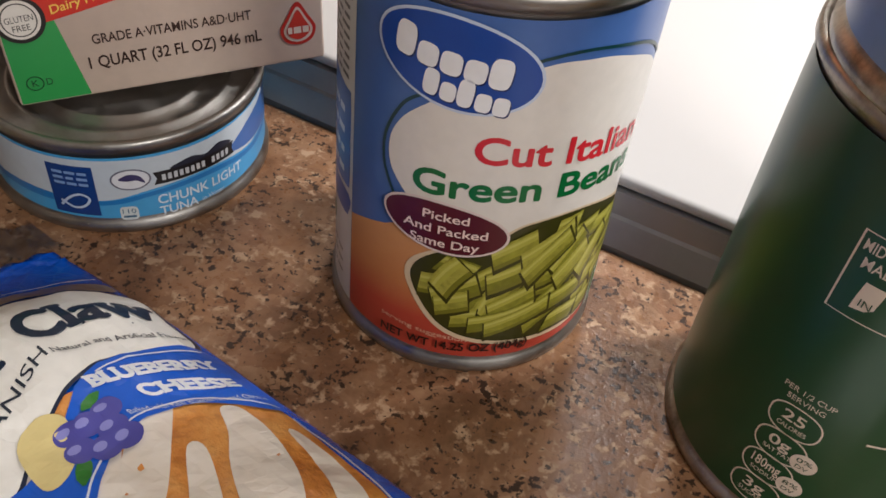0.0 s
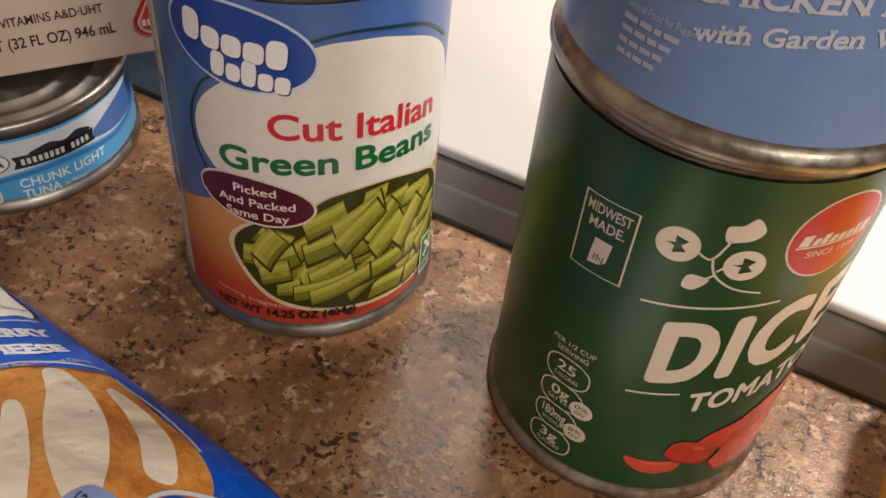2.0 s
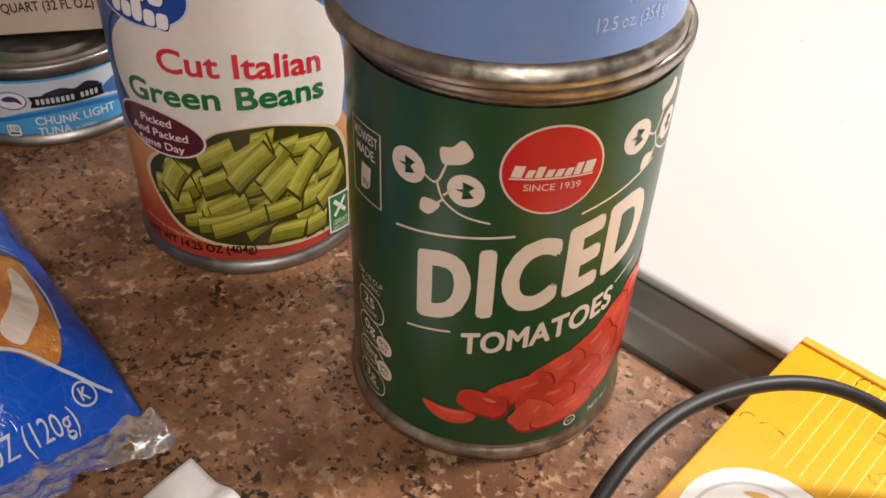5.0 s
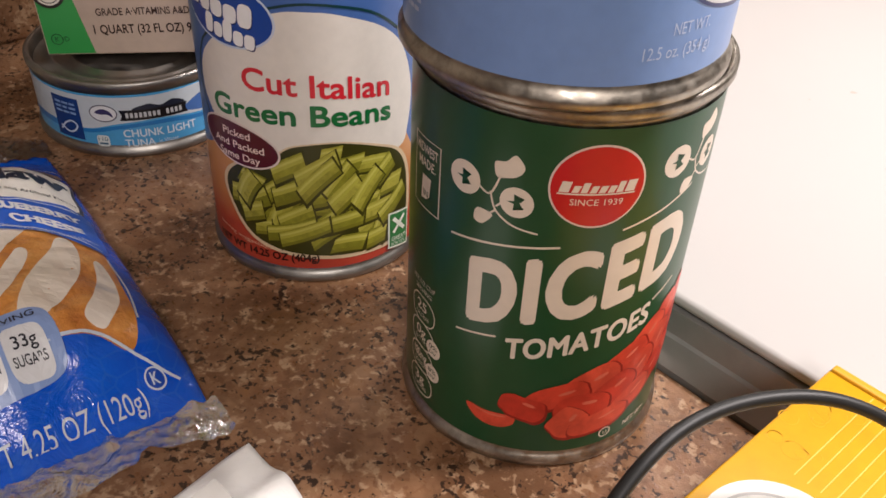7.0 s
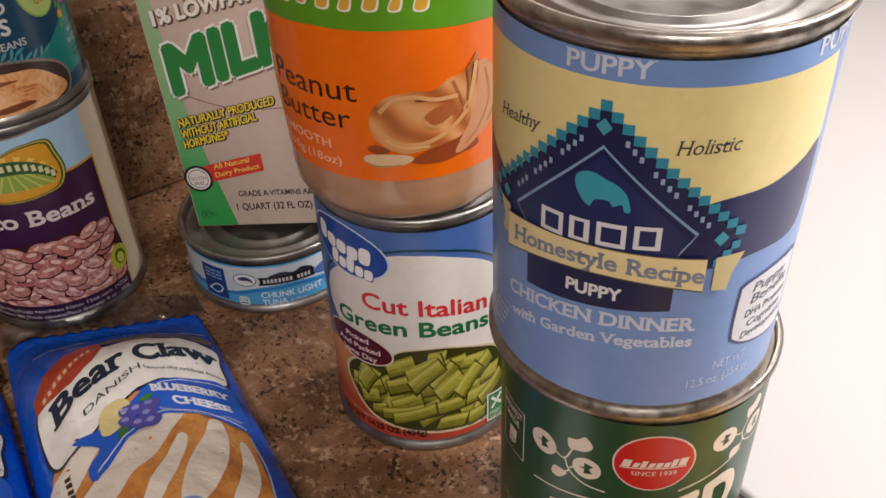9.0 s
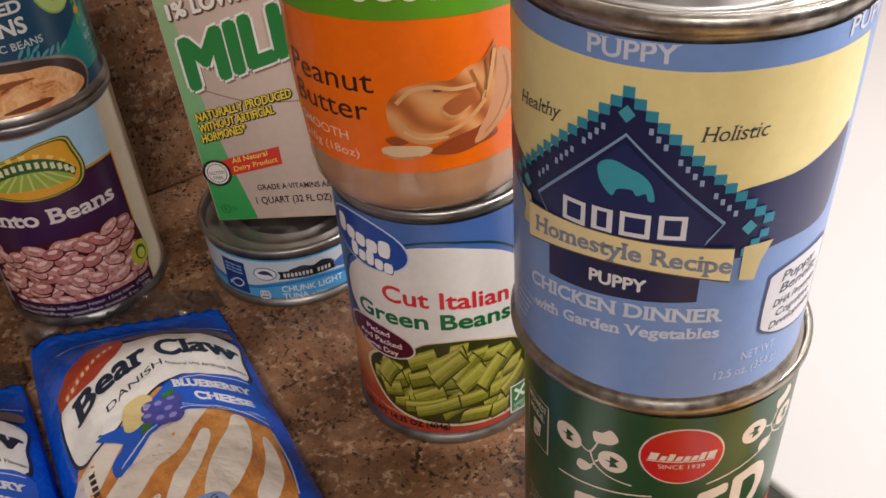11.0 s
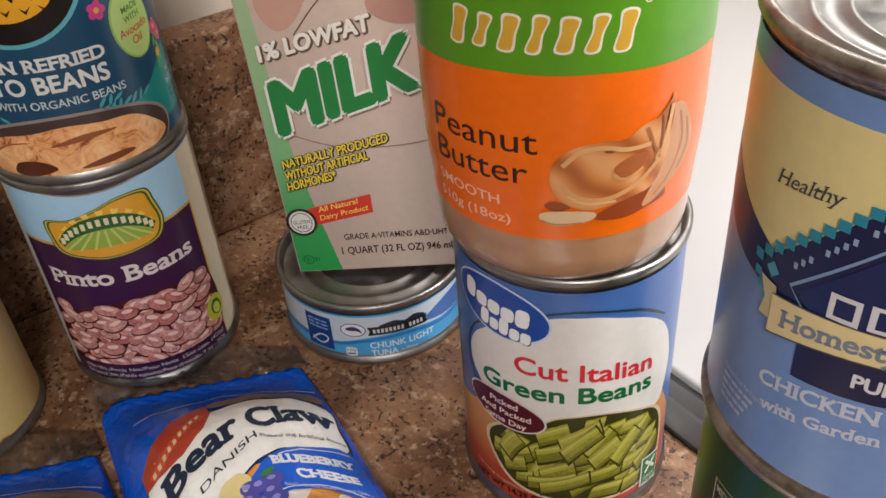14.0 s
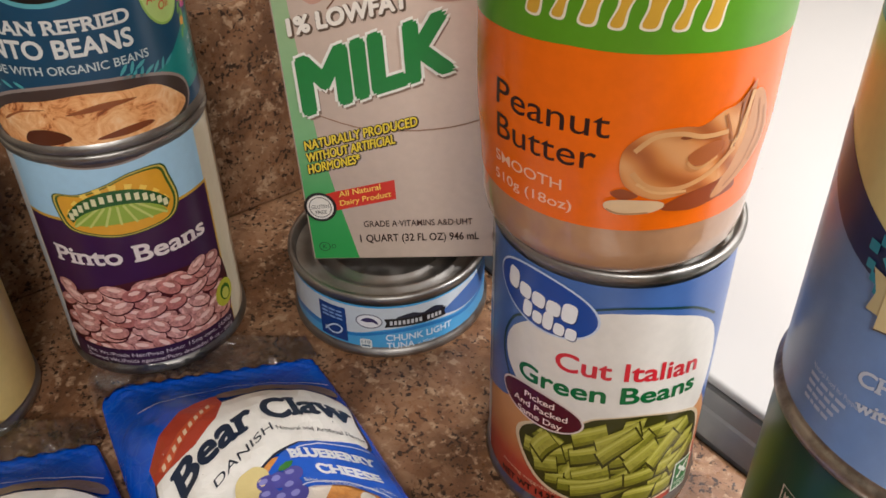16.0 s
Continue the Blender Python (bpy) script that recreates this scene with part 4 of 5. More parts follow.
s.text("CHUNK LIGHT", 6.9, 9.4, 29.4, 3.3, (214, 226, 236), 3, -0.02, 0.014)
s.text("TUNA", 7, 5.0, 11.8, 3.2, (214, 226, 236), 3, 0, 0.014)
s.text("in Water", 20.2, 5.4, 8, 1.8, (200, 218, 232), 3)
s.fill("calorie_box", oval_pts(-1.6, 7.4, 2.6, 2.6, 0, 24, 0.5), (206, 214, 214), 3)
s.text("110", -3.5, 7.4, 3.8, 1.7, (60, 100, 130), 4)
s.bars(-3.4, 5.8, 3.6, 0.8, (60, 100, 130), 4, 0, 1)

# -- soup tin at the end of the row --
s = Sheet(soup, round_place(0.0335, -30, 0))
s.blob("yellow_field", [(-100, 5.6), (-60, 5.6), (0, 5.6), (60, 5.6), (100, 5.6), (100, 50), (40, 52), (0, 50), (-40, 52), (-100, 50)], (226, 200, 128), 1)
s.text("Chicken", -16, 58, 30, 6, (40, 36, 34), 2, 0.02, 0, 0.2)
s.text("NET WT 10", -10, 9, 22, 2.2, (70, 56, 36), 2, 0.02)


# ---- peanut butter jar ----
def jar_mat():
    m, nt, b = nodes_of("clear_plastic_over_peanut_butter")
    col = mix(nt, noise_tex(nt, 60, 4, 0.6, distort=0.5), lin((150, 104, 70)), lin((196, 152, 112)))
    nt.links.new(col, b.inputs["Base Color"])
    b.inputs["Roughness"].default_value = 0.45
    b.inputs["Coat Weight"].default_value = 1.0
    b.inputs["Coat Roughness"].default_value = 0.05
    relief(nt, b, noise_tex(nt, 45, 3), 0.5, 0.0015)
    return m


def jar_waist(z):
    """How far the jar's side draws in towards its foot."""
    f = min(max((0.042 - z) / 0.028, 0), 1)
    return -0.0015 * f * f * (3 - 2 * f)


jar = thing("peanut_butter_jar", pose(0.0192, 0.2048, H_CAN + 0.0006), "plastic jar of smooth peanut butter, orange and green label", "jar")
part("jar_body", lathe([(0, 0.002), (0.027, 0.001), (0.031, 0), (0.0355, 0.0012), (0.0376, 0.0045), (0.0382, 0.010), (0.0383, 0.016), (0.0389, 0.028), (0.0397, 0.042), (0.0397, 0.095), (0.0393, 0.100), (0.0397, 0.105), (0.0397, 0.115), (0.036, 0.122), (0.033, 0.126)], 128), jar_mat(), jar, "clear plastic with tan peanut butter inside")
part("label", lathe([(0.0400 + jar_waist(0.0172 + 0.0746 * k / 24), 0.0172 + 0.0746 * k / 24) for k in range(25)], 128), ink((242, 110, 0), 0.24), jar)
part("screw_lid", lathe([(0.034, 0.122), (0.036, 0.122), (0.0368, 0.1235), (0.0368, 0.137), (0.0355, 0.139), (0, 0.139)], 96), ink((190, 40, 30)), jar)
s = Sheet(jar, round_place(0.0401, -80, H_CAN + 0.0006, 3.0, jar_waist), 3.0, 2.0)
s.fill("green_band", [(-124, 204.4), (-124, 178), (-47, 176), (-30, 177.6), (-8, 179.4), (19, 179.4), (45, 177.6), (63, 176), (124, 178), (124, 204.4)], (92, 152, 28), 1, "green band")
for k, (h, d) in enumerate(((9.6, 0), (8.4, 0.6), (9.2, 0.4), (9.4, 0.4), (8.8, 0.6), (9.2, 0.4), (10, 0))):
    x, wide = -20.4 + 6.9 * k, 0.5 * (k % 2)
    for grow, paint, at in ((0.55, (236, 228, 204), 2), (0.0, (214, 168, 56), 3)):
        s.blob("logo_bar", [(x + 0.6 - grow, 185.4 + d - grow), (x + 3.6 - wide + grow, 185.2 + d - grow), (x + 4.6 - wide + grow, 184.6 + d + h * 0.5), (x + 5.6 + grow, 183.6 + d + h + grow), (x + 2.4 + wide - grow, 184 + d + h + grow), (x + 1.8 + wide - grow, 185 + d + h * 0.5)], paint, at)
s.line("mark_ring", oval_pts(29.4, 196.4, 1.1, 1.1, 0, 20), 0.3, (232, 222, 190), 2, True)
s.text("Peanut", -30.2, 157.2, 33.6, 7.0, (48, 26, 24), 2, 0.01, 0.0)
s.text("Butter", -29.8, 147.6, 30.6, 7.0, (48, 26, 24), 2, 0.02, 0.0)
s.text("SMOOTH", -31, 139.8, 23.4, 3.2, (246, 196, 160), 2, 0.0, 0.004)
s.text("510g (18oz)", -31.8, 133.6, 27.2, 3.0, (246, 196, 160), 2, 0.02, 0.004)
def spread_mat():
    m, nt, bsdf = nodes_of("printed_peanut_butter")
    turn = nt.nodes.new("ShaderNodeMapping")
    turn.inputs["Rotation"].default_value = (0.5, 0.9, 0.0)
    nt.links.new(coords(nt), turn.inputs["Vector"])
    wave = add_node(nt, "ShaderNodeTexWave", Scale=24.0, Distortion=4.5, Detail=1.0)
    wave.inputs["Detail Scale"].default_value = 1.8
    nt.links.new(turn.outputs[0], wave.inputs["Vector"])
    col = ramp(nt, wave.outputs["Fac"], [(0.0, lin((166, 92, 42))), (0.35, lin((190, 114, 58))), (0.7, lin((206, 134, 74))), (1.0, lin((218, 156, 98)))])
    nt.links.new(col, bsdf.inputs["Base Color"])
    bsdf.inputs["Roughness"].default_value = 0.22
    return m


SPREAD = spread_mat()
s.blob("swirl_shadow", [(18, 137), (26.9, 135.4), (34, 136.6), (41, 138.4), (36, 144), (24.9, 141)], (146, 66, 26), 2)
s.blob("swirl_peel", [(38.6, 154.4), (39.6, 164), (42.4, 166), (46.4, 162), (49.7, 152.6), (46.6, 145.6), (40.4, 140.8), (35.6, 137.8), (32.4, 138), (35.6, 145.2)], (206, 146, 98), 3, "paler peel of peanut butter")
for pts in ([(43, 163), (44.6, 154), (41, 145), (36, 140)], [(46, 160), (47.6, 152), (44, 145)]):
    s.line("swirl_stroke", smooth_pts(pts, False, 8), 0.7, (180, 116, 70), 4)
s.blob("swirl", [(6.7, 153.5), (6.9, 147.4), (9.6, 143.3), (15.6, 140.3), (21.7, 140.7), (29.8, 142.2), (35, 144), (37.9, 149.9), (39.7, 156.0), (40.3, 168.6), (38.2, 167), (34.9, 164.2), (30.5, 163.3), (25.4, 160.5), (20.5, 160.9), (13.4, 160.0), (9.2, 157.5)], SPREAD, 5, "printed swirl of peanut butter")
s.blob("swirl_eye", [(22.8, 152.6), (27.1, 155.2), (32, 155), (30.4, 150.6), (25.0, 149.4)], (172, 96, 46), 8)
s.blob("swirl_eye", [(20, 158), (22.4, 159), (24, 158.2), (22, 157.4)], (130, 66, 28), 8)
for pts, w, c in (([(9.6, 148.6), (14, 144.4), (22, 143.4), (30, 146.6), (36, 152)], 1.5, (214, 156, 98)), ([(9.6, 154.6), (14, 158.6), (20, 159.2), (26, 157.6), (33, 157.4)], 1.3, (220, 166, 108)),
                  ([(22.6, 151), (26, 148.6), (31, 151)], 0.8, (212, 154, 96)), ([(35, 152), (37.6, 158), (39.4, 166.6)], 1.3, (222, 170, 108)), ([(31.6, 162.4), (33.4, 158), (35, 154)], 0.7, (174, 106, 52)),
                  ([(36.4, 164.4), (36.6, 158), (35.6, 152)], 0.6, (150, 88, 40)), ([(11, 145.4), (16, 142.6), (24, 142.2)], 0.8, (226, 174, 118))):
    s.line("swirl_stroke", smooth_pts(pts, False, 8), w, c, 9)
s.blob("peanut", [(3.6, 138.6), (5.4, 140), (11, 140.4), (17.4, 139.8), (18.8, 138), (15, 136.2), (8, 135.6), (4.6, 136.8)], (222, 188, 146), 10, "printed blanched peanut")
s.line("peanut_edge", smooth_pts([(4.4, 137.2), (8, 136), (15, 136.4)], False), 0.5, (176, 126, 80), 11)
s.blob("nut_shadow", [(5, 142), (8, 143.4), (12, 141.4), (8, 140)], (150, 72, 32), 4)

# ---- milk carton ----
MILK = pose(-0.1095, 0.2185, 0.0336, 0, -2.1, math.degrees(math.atan2(0.449, 0.893)))
milk = thing("milk_carton", MILK, "cardboard quart carton of lowfat milk standing on a tuna tin", "milk carton")
part("carton", box_bm(0, 0.089, 0, 0.062, 0, 0.185, 0.0010), ink((206, 186, 170), 0.42), milk)
s = Sheet(milk, lambda u, v, off: Vector((u / 1000, -off - 0.00002, v / 1000)), 0)
s.fill("green_edge", [(0.8, 0.8), (19.5, 0.8), (14, 30), (9.5, 60), (7, 100), (5, 140), (4, 184), (0.8, 184)],
       fade_ink("green_fade_print", 2, [(0.0, lin((44, 138, 66))), (0.18, lin((66, 150, 82))), (0.4, lin((128, 176, 124))), (1.0, lin((176, 188, 150)))], 0.15), 1, "green printed edge")
s.blob("pink_splash", [(8, 122), (12, 140), (16, 150), (30, 160), (44, 150), (40, 138), (30, 128), (22, 116), (14, 112)], (196, 154, 136), 1)
s.blob("pink_splash", [(48, 120), (60, 136), (72, 160), (86, 150), (86, 118), (70, 112), (56, 112)], (190, 148, 132), 1)
s.line("glass_line", smooth_pts([(20, 110), (36, 126), (58, 133), (84, 128)], False), 0.5, (110, 74, 52), 2)
s.line("glass_line", smooth_pts([(8, 70), (30, 62), (60, 62), (86, 70)], False), 0.5, (150, 116, 92), 2)
up = 0.215
s.text("1% LOWFAT", 5.6, 100.2, 43, 6.0, (96, 80, 66), 2, up, 0.01, halo=0.9)
s.text("1% LOWFAT", 5.2, 100.6, 43, 6.0, (236, 230, 218), 3, up, 0.006, halo=0.4)
s.text("MILK", 8.2, 68.4, 54.6, 21.0, (134, 112, 96), 2, up + 0.09, 0.0, halo=2.0)
s.text("MILK", 7.2, 69.8, 55.0, 21.0, (234, 232, 222), 3, up + 0.09, 0.0, halo=2.7)
s.text("MILK", 7.2, 69.8, 55.0, 21.0, (40, 126, 60), 5, up + 0.09, 0.0, halo=1.6)
for words, y0, w in (("NATURALLY PRODUCED", 53.4, 44), ("WITHOUT ARTIFICIAL", 48.0, 35), ("HORMONES*", 42.8, 20.6)):
    s.text(words, 4.4, y0, w, 3.9, (48, 42, 24), 3, 0.22, 0.0, halo=0.6)
    s.text(words, 4.2, y0 + 0.2, w, 3.9, (226, 200, 52), 5, 0.22, 0.0, halo=0.12)
s.fill("red_flash", [(0.8, 24), (14, 25.4), (37.4, 30.2), (37.4, 39.2), (14, 34.4), (0.8, 31)], (198, 52, 36), 3)
s.text("All Natural", 14.6, 31.6, 17, 2.6, (236, 200, 90), 4, 0.2, 0.01)
s.text("Dairy Product", 14.6, 27.4, 21, 2.5, (236, 200, 90), 4, 0.2, 0.01)
s.oval("round_seal", 6.4, 27, 6.6, 7.0, (40, 36, 34), 5)
s.oval("round_seal", 6.4, 27, 5.4, 5.8, (222, 216, 206), 6)
s.line("round_seal", oval_pts(6.4, 27, 4.4, 4.8), 0.35, (60, 56, 52), 7, True)
s.text("GLUTEN", 2.8, 26.2, 7.2, 1.8, (60, 56, 52), 7, 0.06)
s.text("FREE", 4.2, 23.6, 4.6, 1.8, (60, 56, 52), 7, 0.06)
s.text("GRADE A\u00b7VITAMINS A&D\u00b7UHT", 23, 16.6, 44.4, 2.9, (62, 42, 34), 2, 0.012, 0.014)
s.text("1 QUART (32 FL OZ) 946 mL", 20.8, 9.0, 49, 3.6, (52, 34, 28), 2, 0.012, 0.016)
s.line("kosher_ring", oval_pts(5.6, 7, 2.2, 2.2), 0.35, (20, 72, 38), 2, True)
s.text("K", 4.8, 6, 1.7, 2.1, (20, 72, 38), 2)
s.text("D", 8.6, 6, 1.7, 2.1, (20, 72, 38), 2)
s.blob("red_drop", [(81, 20.6), (77.6, 15.6), (75.6, 11.6), (77, 7.6), (81, 6.2), (85, 7.6), (86.4, 11.6), (84.4, 15.6)], (200, 48, 36), 2)
s.blob("red_drop", [(81, 19), (78.4, 15), (76.6, 11.4), (77.8, 8.4), (81, 7.2), (84.2, 8.4), (85.4, 11.4), (83.6, 15)], (226, 206, 192), 3)
s.blob("red_drop", [(81, 18), (79, 14.6), (77.4, 11.4), (78.4, 9.2), (81, 8), (83.6, 9.2), (84.6, 11.4), (83, 14.6)], (206, 60, 46), 4)
s.bars(77.8, 10.2, 6.4, 2.2, (232, 214, 200), 5, 0, 3)

# ---- yellow box ----
ybox = thing("yellow_box", pose(0.199, 0.1725, 0, 0, 0, -25), "yellow cardboard food box lying flat on the worktop", "box")
part("carton", box_bm(0, 0.078, -0.125, 0, 0, 0.0316, 0.0007), ink((216, 162, 8), 0.4), ybox)
part("lid_flap", box_bm(0.0004, 0.0776, -0.0012, 0.0016, 0.0296, 0.0324, 0.0005), ink((222, 164, 30), 0.45), ybox, "worn top flap edge")
s = Sheet(ybox, lambda u, v, off: Vector((u / 1000, v / 1000, 0.0316 + off)), 0)
for k in range(16):
    x = 13.0 + 3.4 * k
    s.line("stripe", [(x, -2.0), (x, -40 - 10 * (abs(21 - x) > 18))], 0.35, (236, 194, 92), 1)
for k in range(40):
    x, y = rnd.uniform(2, 70), rnd.uniform(-40, -3)
    s.line("faint_curl", arc(x, y, rnd.uniform(1.4, 3.2), rnd.uniform(0, 360), rnd.uniform(400, 600), 10), 0.3, (220, 164, 30), 0.6)
s.oval("dish", 22.4, -60.6, 18.6, 18.4, (120, 84, 20), 1)
s.oval("dish", 21.4, -60, 17.8, 17.6, (232, 230, 226), 2)
s.line("dish_ring", oval_pts(21.4, -61.0, 14.6, 14.2, 0, 60), 0.8, (190, 188, 186), 3, True)
s.blob("dish_print", [(13, -52.4), (17, -49.6), (22, -51), (17, -52)], (206, 164, 84), 4)
for pts in ([(13, -60), (16, -56), (19, -58)], [(20, -55), (24, -52), (27, -56)], [(15, -63), (20, -60), (24, -62)], [(24, -58), (28, -55), (30, -59)], [(18, -66), (22, -63), (27, -65)]):
    s.line("dish_print", smooth_pts(pts, False), 1.0, (66, 62, 60), 4)
s.oval("dish_print", 23.6, -49.6, 0.9, 0.7, (110, 110, 120), 4)


# ---- pastry bags ----
def film_mat():
    m, nt, b = nodes_of("clear_cellophane")
    nt.nodes.remove(b)
    out = nt.nodes["Material Output"]
    clear = nt.nodes.new("ShaderNodeBsdfTransparent")
    clear.inputs[0].default_value = (0.93, 0.94, 0.95, 1)
    gloss = nt.nodes.new("ShaderNodeBsdfGlossy")
    gloss.inputs["Roughness"].default_value = 0.16
    fres = add_node(nt, "ShaderNodeFresnel", IOR=1.9)
    bump = add_node(nt, "ShaderNodeBump", Strength=0.8, Distance=0.002)
    nt.links.new(noise_tex(nt, 140, 5, 0.6, None, 1.2), bump.inputs["Height"])
    nt.links.new(bump.outputs[0], gloss.inputs["Normal"])
    nt.links.new(bump.outputs[0], fres.inputs["Normal"])
    both = nt.nodes.new("ShaderNodeMixShader")
    nt.links.new(fres.outputs[0], both.inputs[0])
    nt.links.new(clear.outputs[0], both.inputs[1])
    nt.links.new(gloss.outputs[0], both.inputs[2])
    nt.links.new(both.outputs[0], out.inputs["Surface"])
    return m


def blue_film_mat():
    m, nt, b = nodes_of("glossy_blue_film")
    f = noise_tex(nt, 55, 4, 0.6, distort=0.8)
    col = mix(nt, f, lin((8, 66, 186)), lin((22, 104, 230)))
    vor = add_node(nt, "ShaderNodeTexVoronoi", Scale=150.0)
    vor.feature = "DISTANCE_TO_EDGE"
    nt.links.new(coords(nt), vor.inputs["Vector"])
    col = mix(nt, ramp(nt, vor.outputs["Distance"], [(0.03, (0.22,) * 3), (0.06, (0, 0, 0))]), col, lin((60, 116, 206)))
    nt.links.new(col, b.inputs["Base Color"])
    b.inputs["Roughness"].default_value = 0.16
    relief(nt, b, noise_tex(nt, 85, 4, 0.6, distort=1.0), 0.45, 0.002)
    return m


def pastry_mat():
    m, nt, b = nodes_of("iced_pastry_under_film")
    f = noise_tex(nt, 70, 5, 0.6)
    g = noise_tex(nt, 240, 4, 0.65)
    col = ramp(nt, f, [(0.3, lin((176, 98, 30))), (0.5, lin((214, 140, 60))), (0.7, lin((232, 172, 96)))])
    col = mix(nt, ramp(nt, g, [(0.55, (0, 0, 0)), (0.75, (0.5,) * 3)]), col, lin((168, 92, 30)))
    nt.links.new(col, b.inputs["Base Color"])
    b.inputs["Roughness"].default_value = 0.5
    b.inputs["Coat Weight"].default_value = 0.8
    b.inputs["Coat Roughness"].default_value = 0.12
    relief(nt, b, f, 0.7, 0.004)
    return m


def icing_mat():
    m, nt, b = nodes_of("white_icing_under_film")
    nt.links.new(mix(nt, noise_tex(nt, 90, 4), lin((226, 212, 194)), lin((246, 240, 232))), b.inputs["Base Color"])
    b.inputs["Roughness"].default_value = 0.35
    b.inputs["Coat Weight"].default_value = 0.8
    b.inputs["Coat Roughness"].default_value = 0.1
    relief(nt, b, noise_tex(nt, 60, 3), 0.6, 0.003)
    return m


FILM, BLUE_FILM, PASTRY, ICING = film_mat(), blue_film_mat(), pastry_mat(), icing_mat()


def bag_top(u):
    return 189.5 - 0.33 * u - 13 * max(0, (16 - u) / 16) ** 2


def bag_height(u, v):
    a = min(max((u - 1.5) / 86, 0), 1)
    side = (4 * a * (1 - a)) ** 0.5
    low = min(max((v - 0.5) / 34, 0), 1)
    high = min(max((bag_top(u) - 2 - v) / 55, 0), 1)
    ends = (low * low * (3 - 2 * low)) * (high * high * (3 - 2 * high)) ** 0.8
    fold = noise.noise(Vector((u / 9, v / 14, 1.7))) * 0.0013 + noise.noise(Vector((u / 4, v / 5, 4.1))) * 0.0005
    seal = 0.0006 * math.sin(v * 2.6) if v < 6 or v > bag_top(u) - 7 else 0
    return 0.0016 + 0.0262 * side * ends + fold * (0.3 + 0.7 * ends) * min(1, side * 2) + seal


def bag_place(u, v, off):
    return Vector((u / 1000, v / 1000, bag_height(u, v) + (off + 0.0006 if off else 0)))


def grid_bm(nu, nv, f, flip=False):
    bm = bmesh.new()
    vs = [[bm.verts.new(f(i / nu, j / nv)) for i in range(nu + 1)] for j in range(nv + 1)]
    for j in range(nv):
        for i in range(nu):
            bm.faces.new((vs[j][i], vs[j][i + 1], vs[j + 1][i + 1], vs[j + 1][i]))
    return bm


def edge_in(b):
    """The bag's sides draw in a little towards the seals."""
    return 2.2 * (1 - math.sin(math.pi * min(max(b, 0), 1)) ** 0.4)


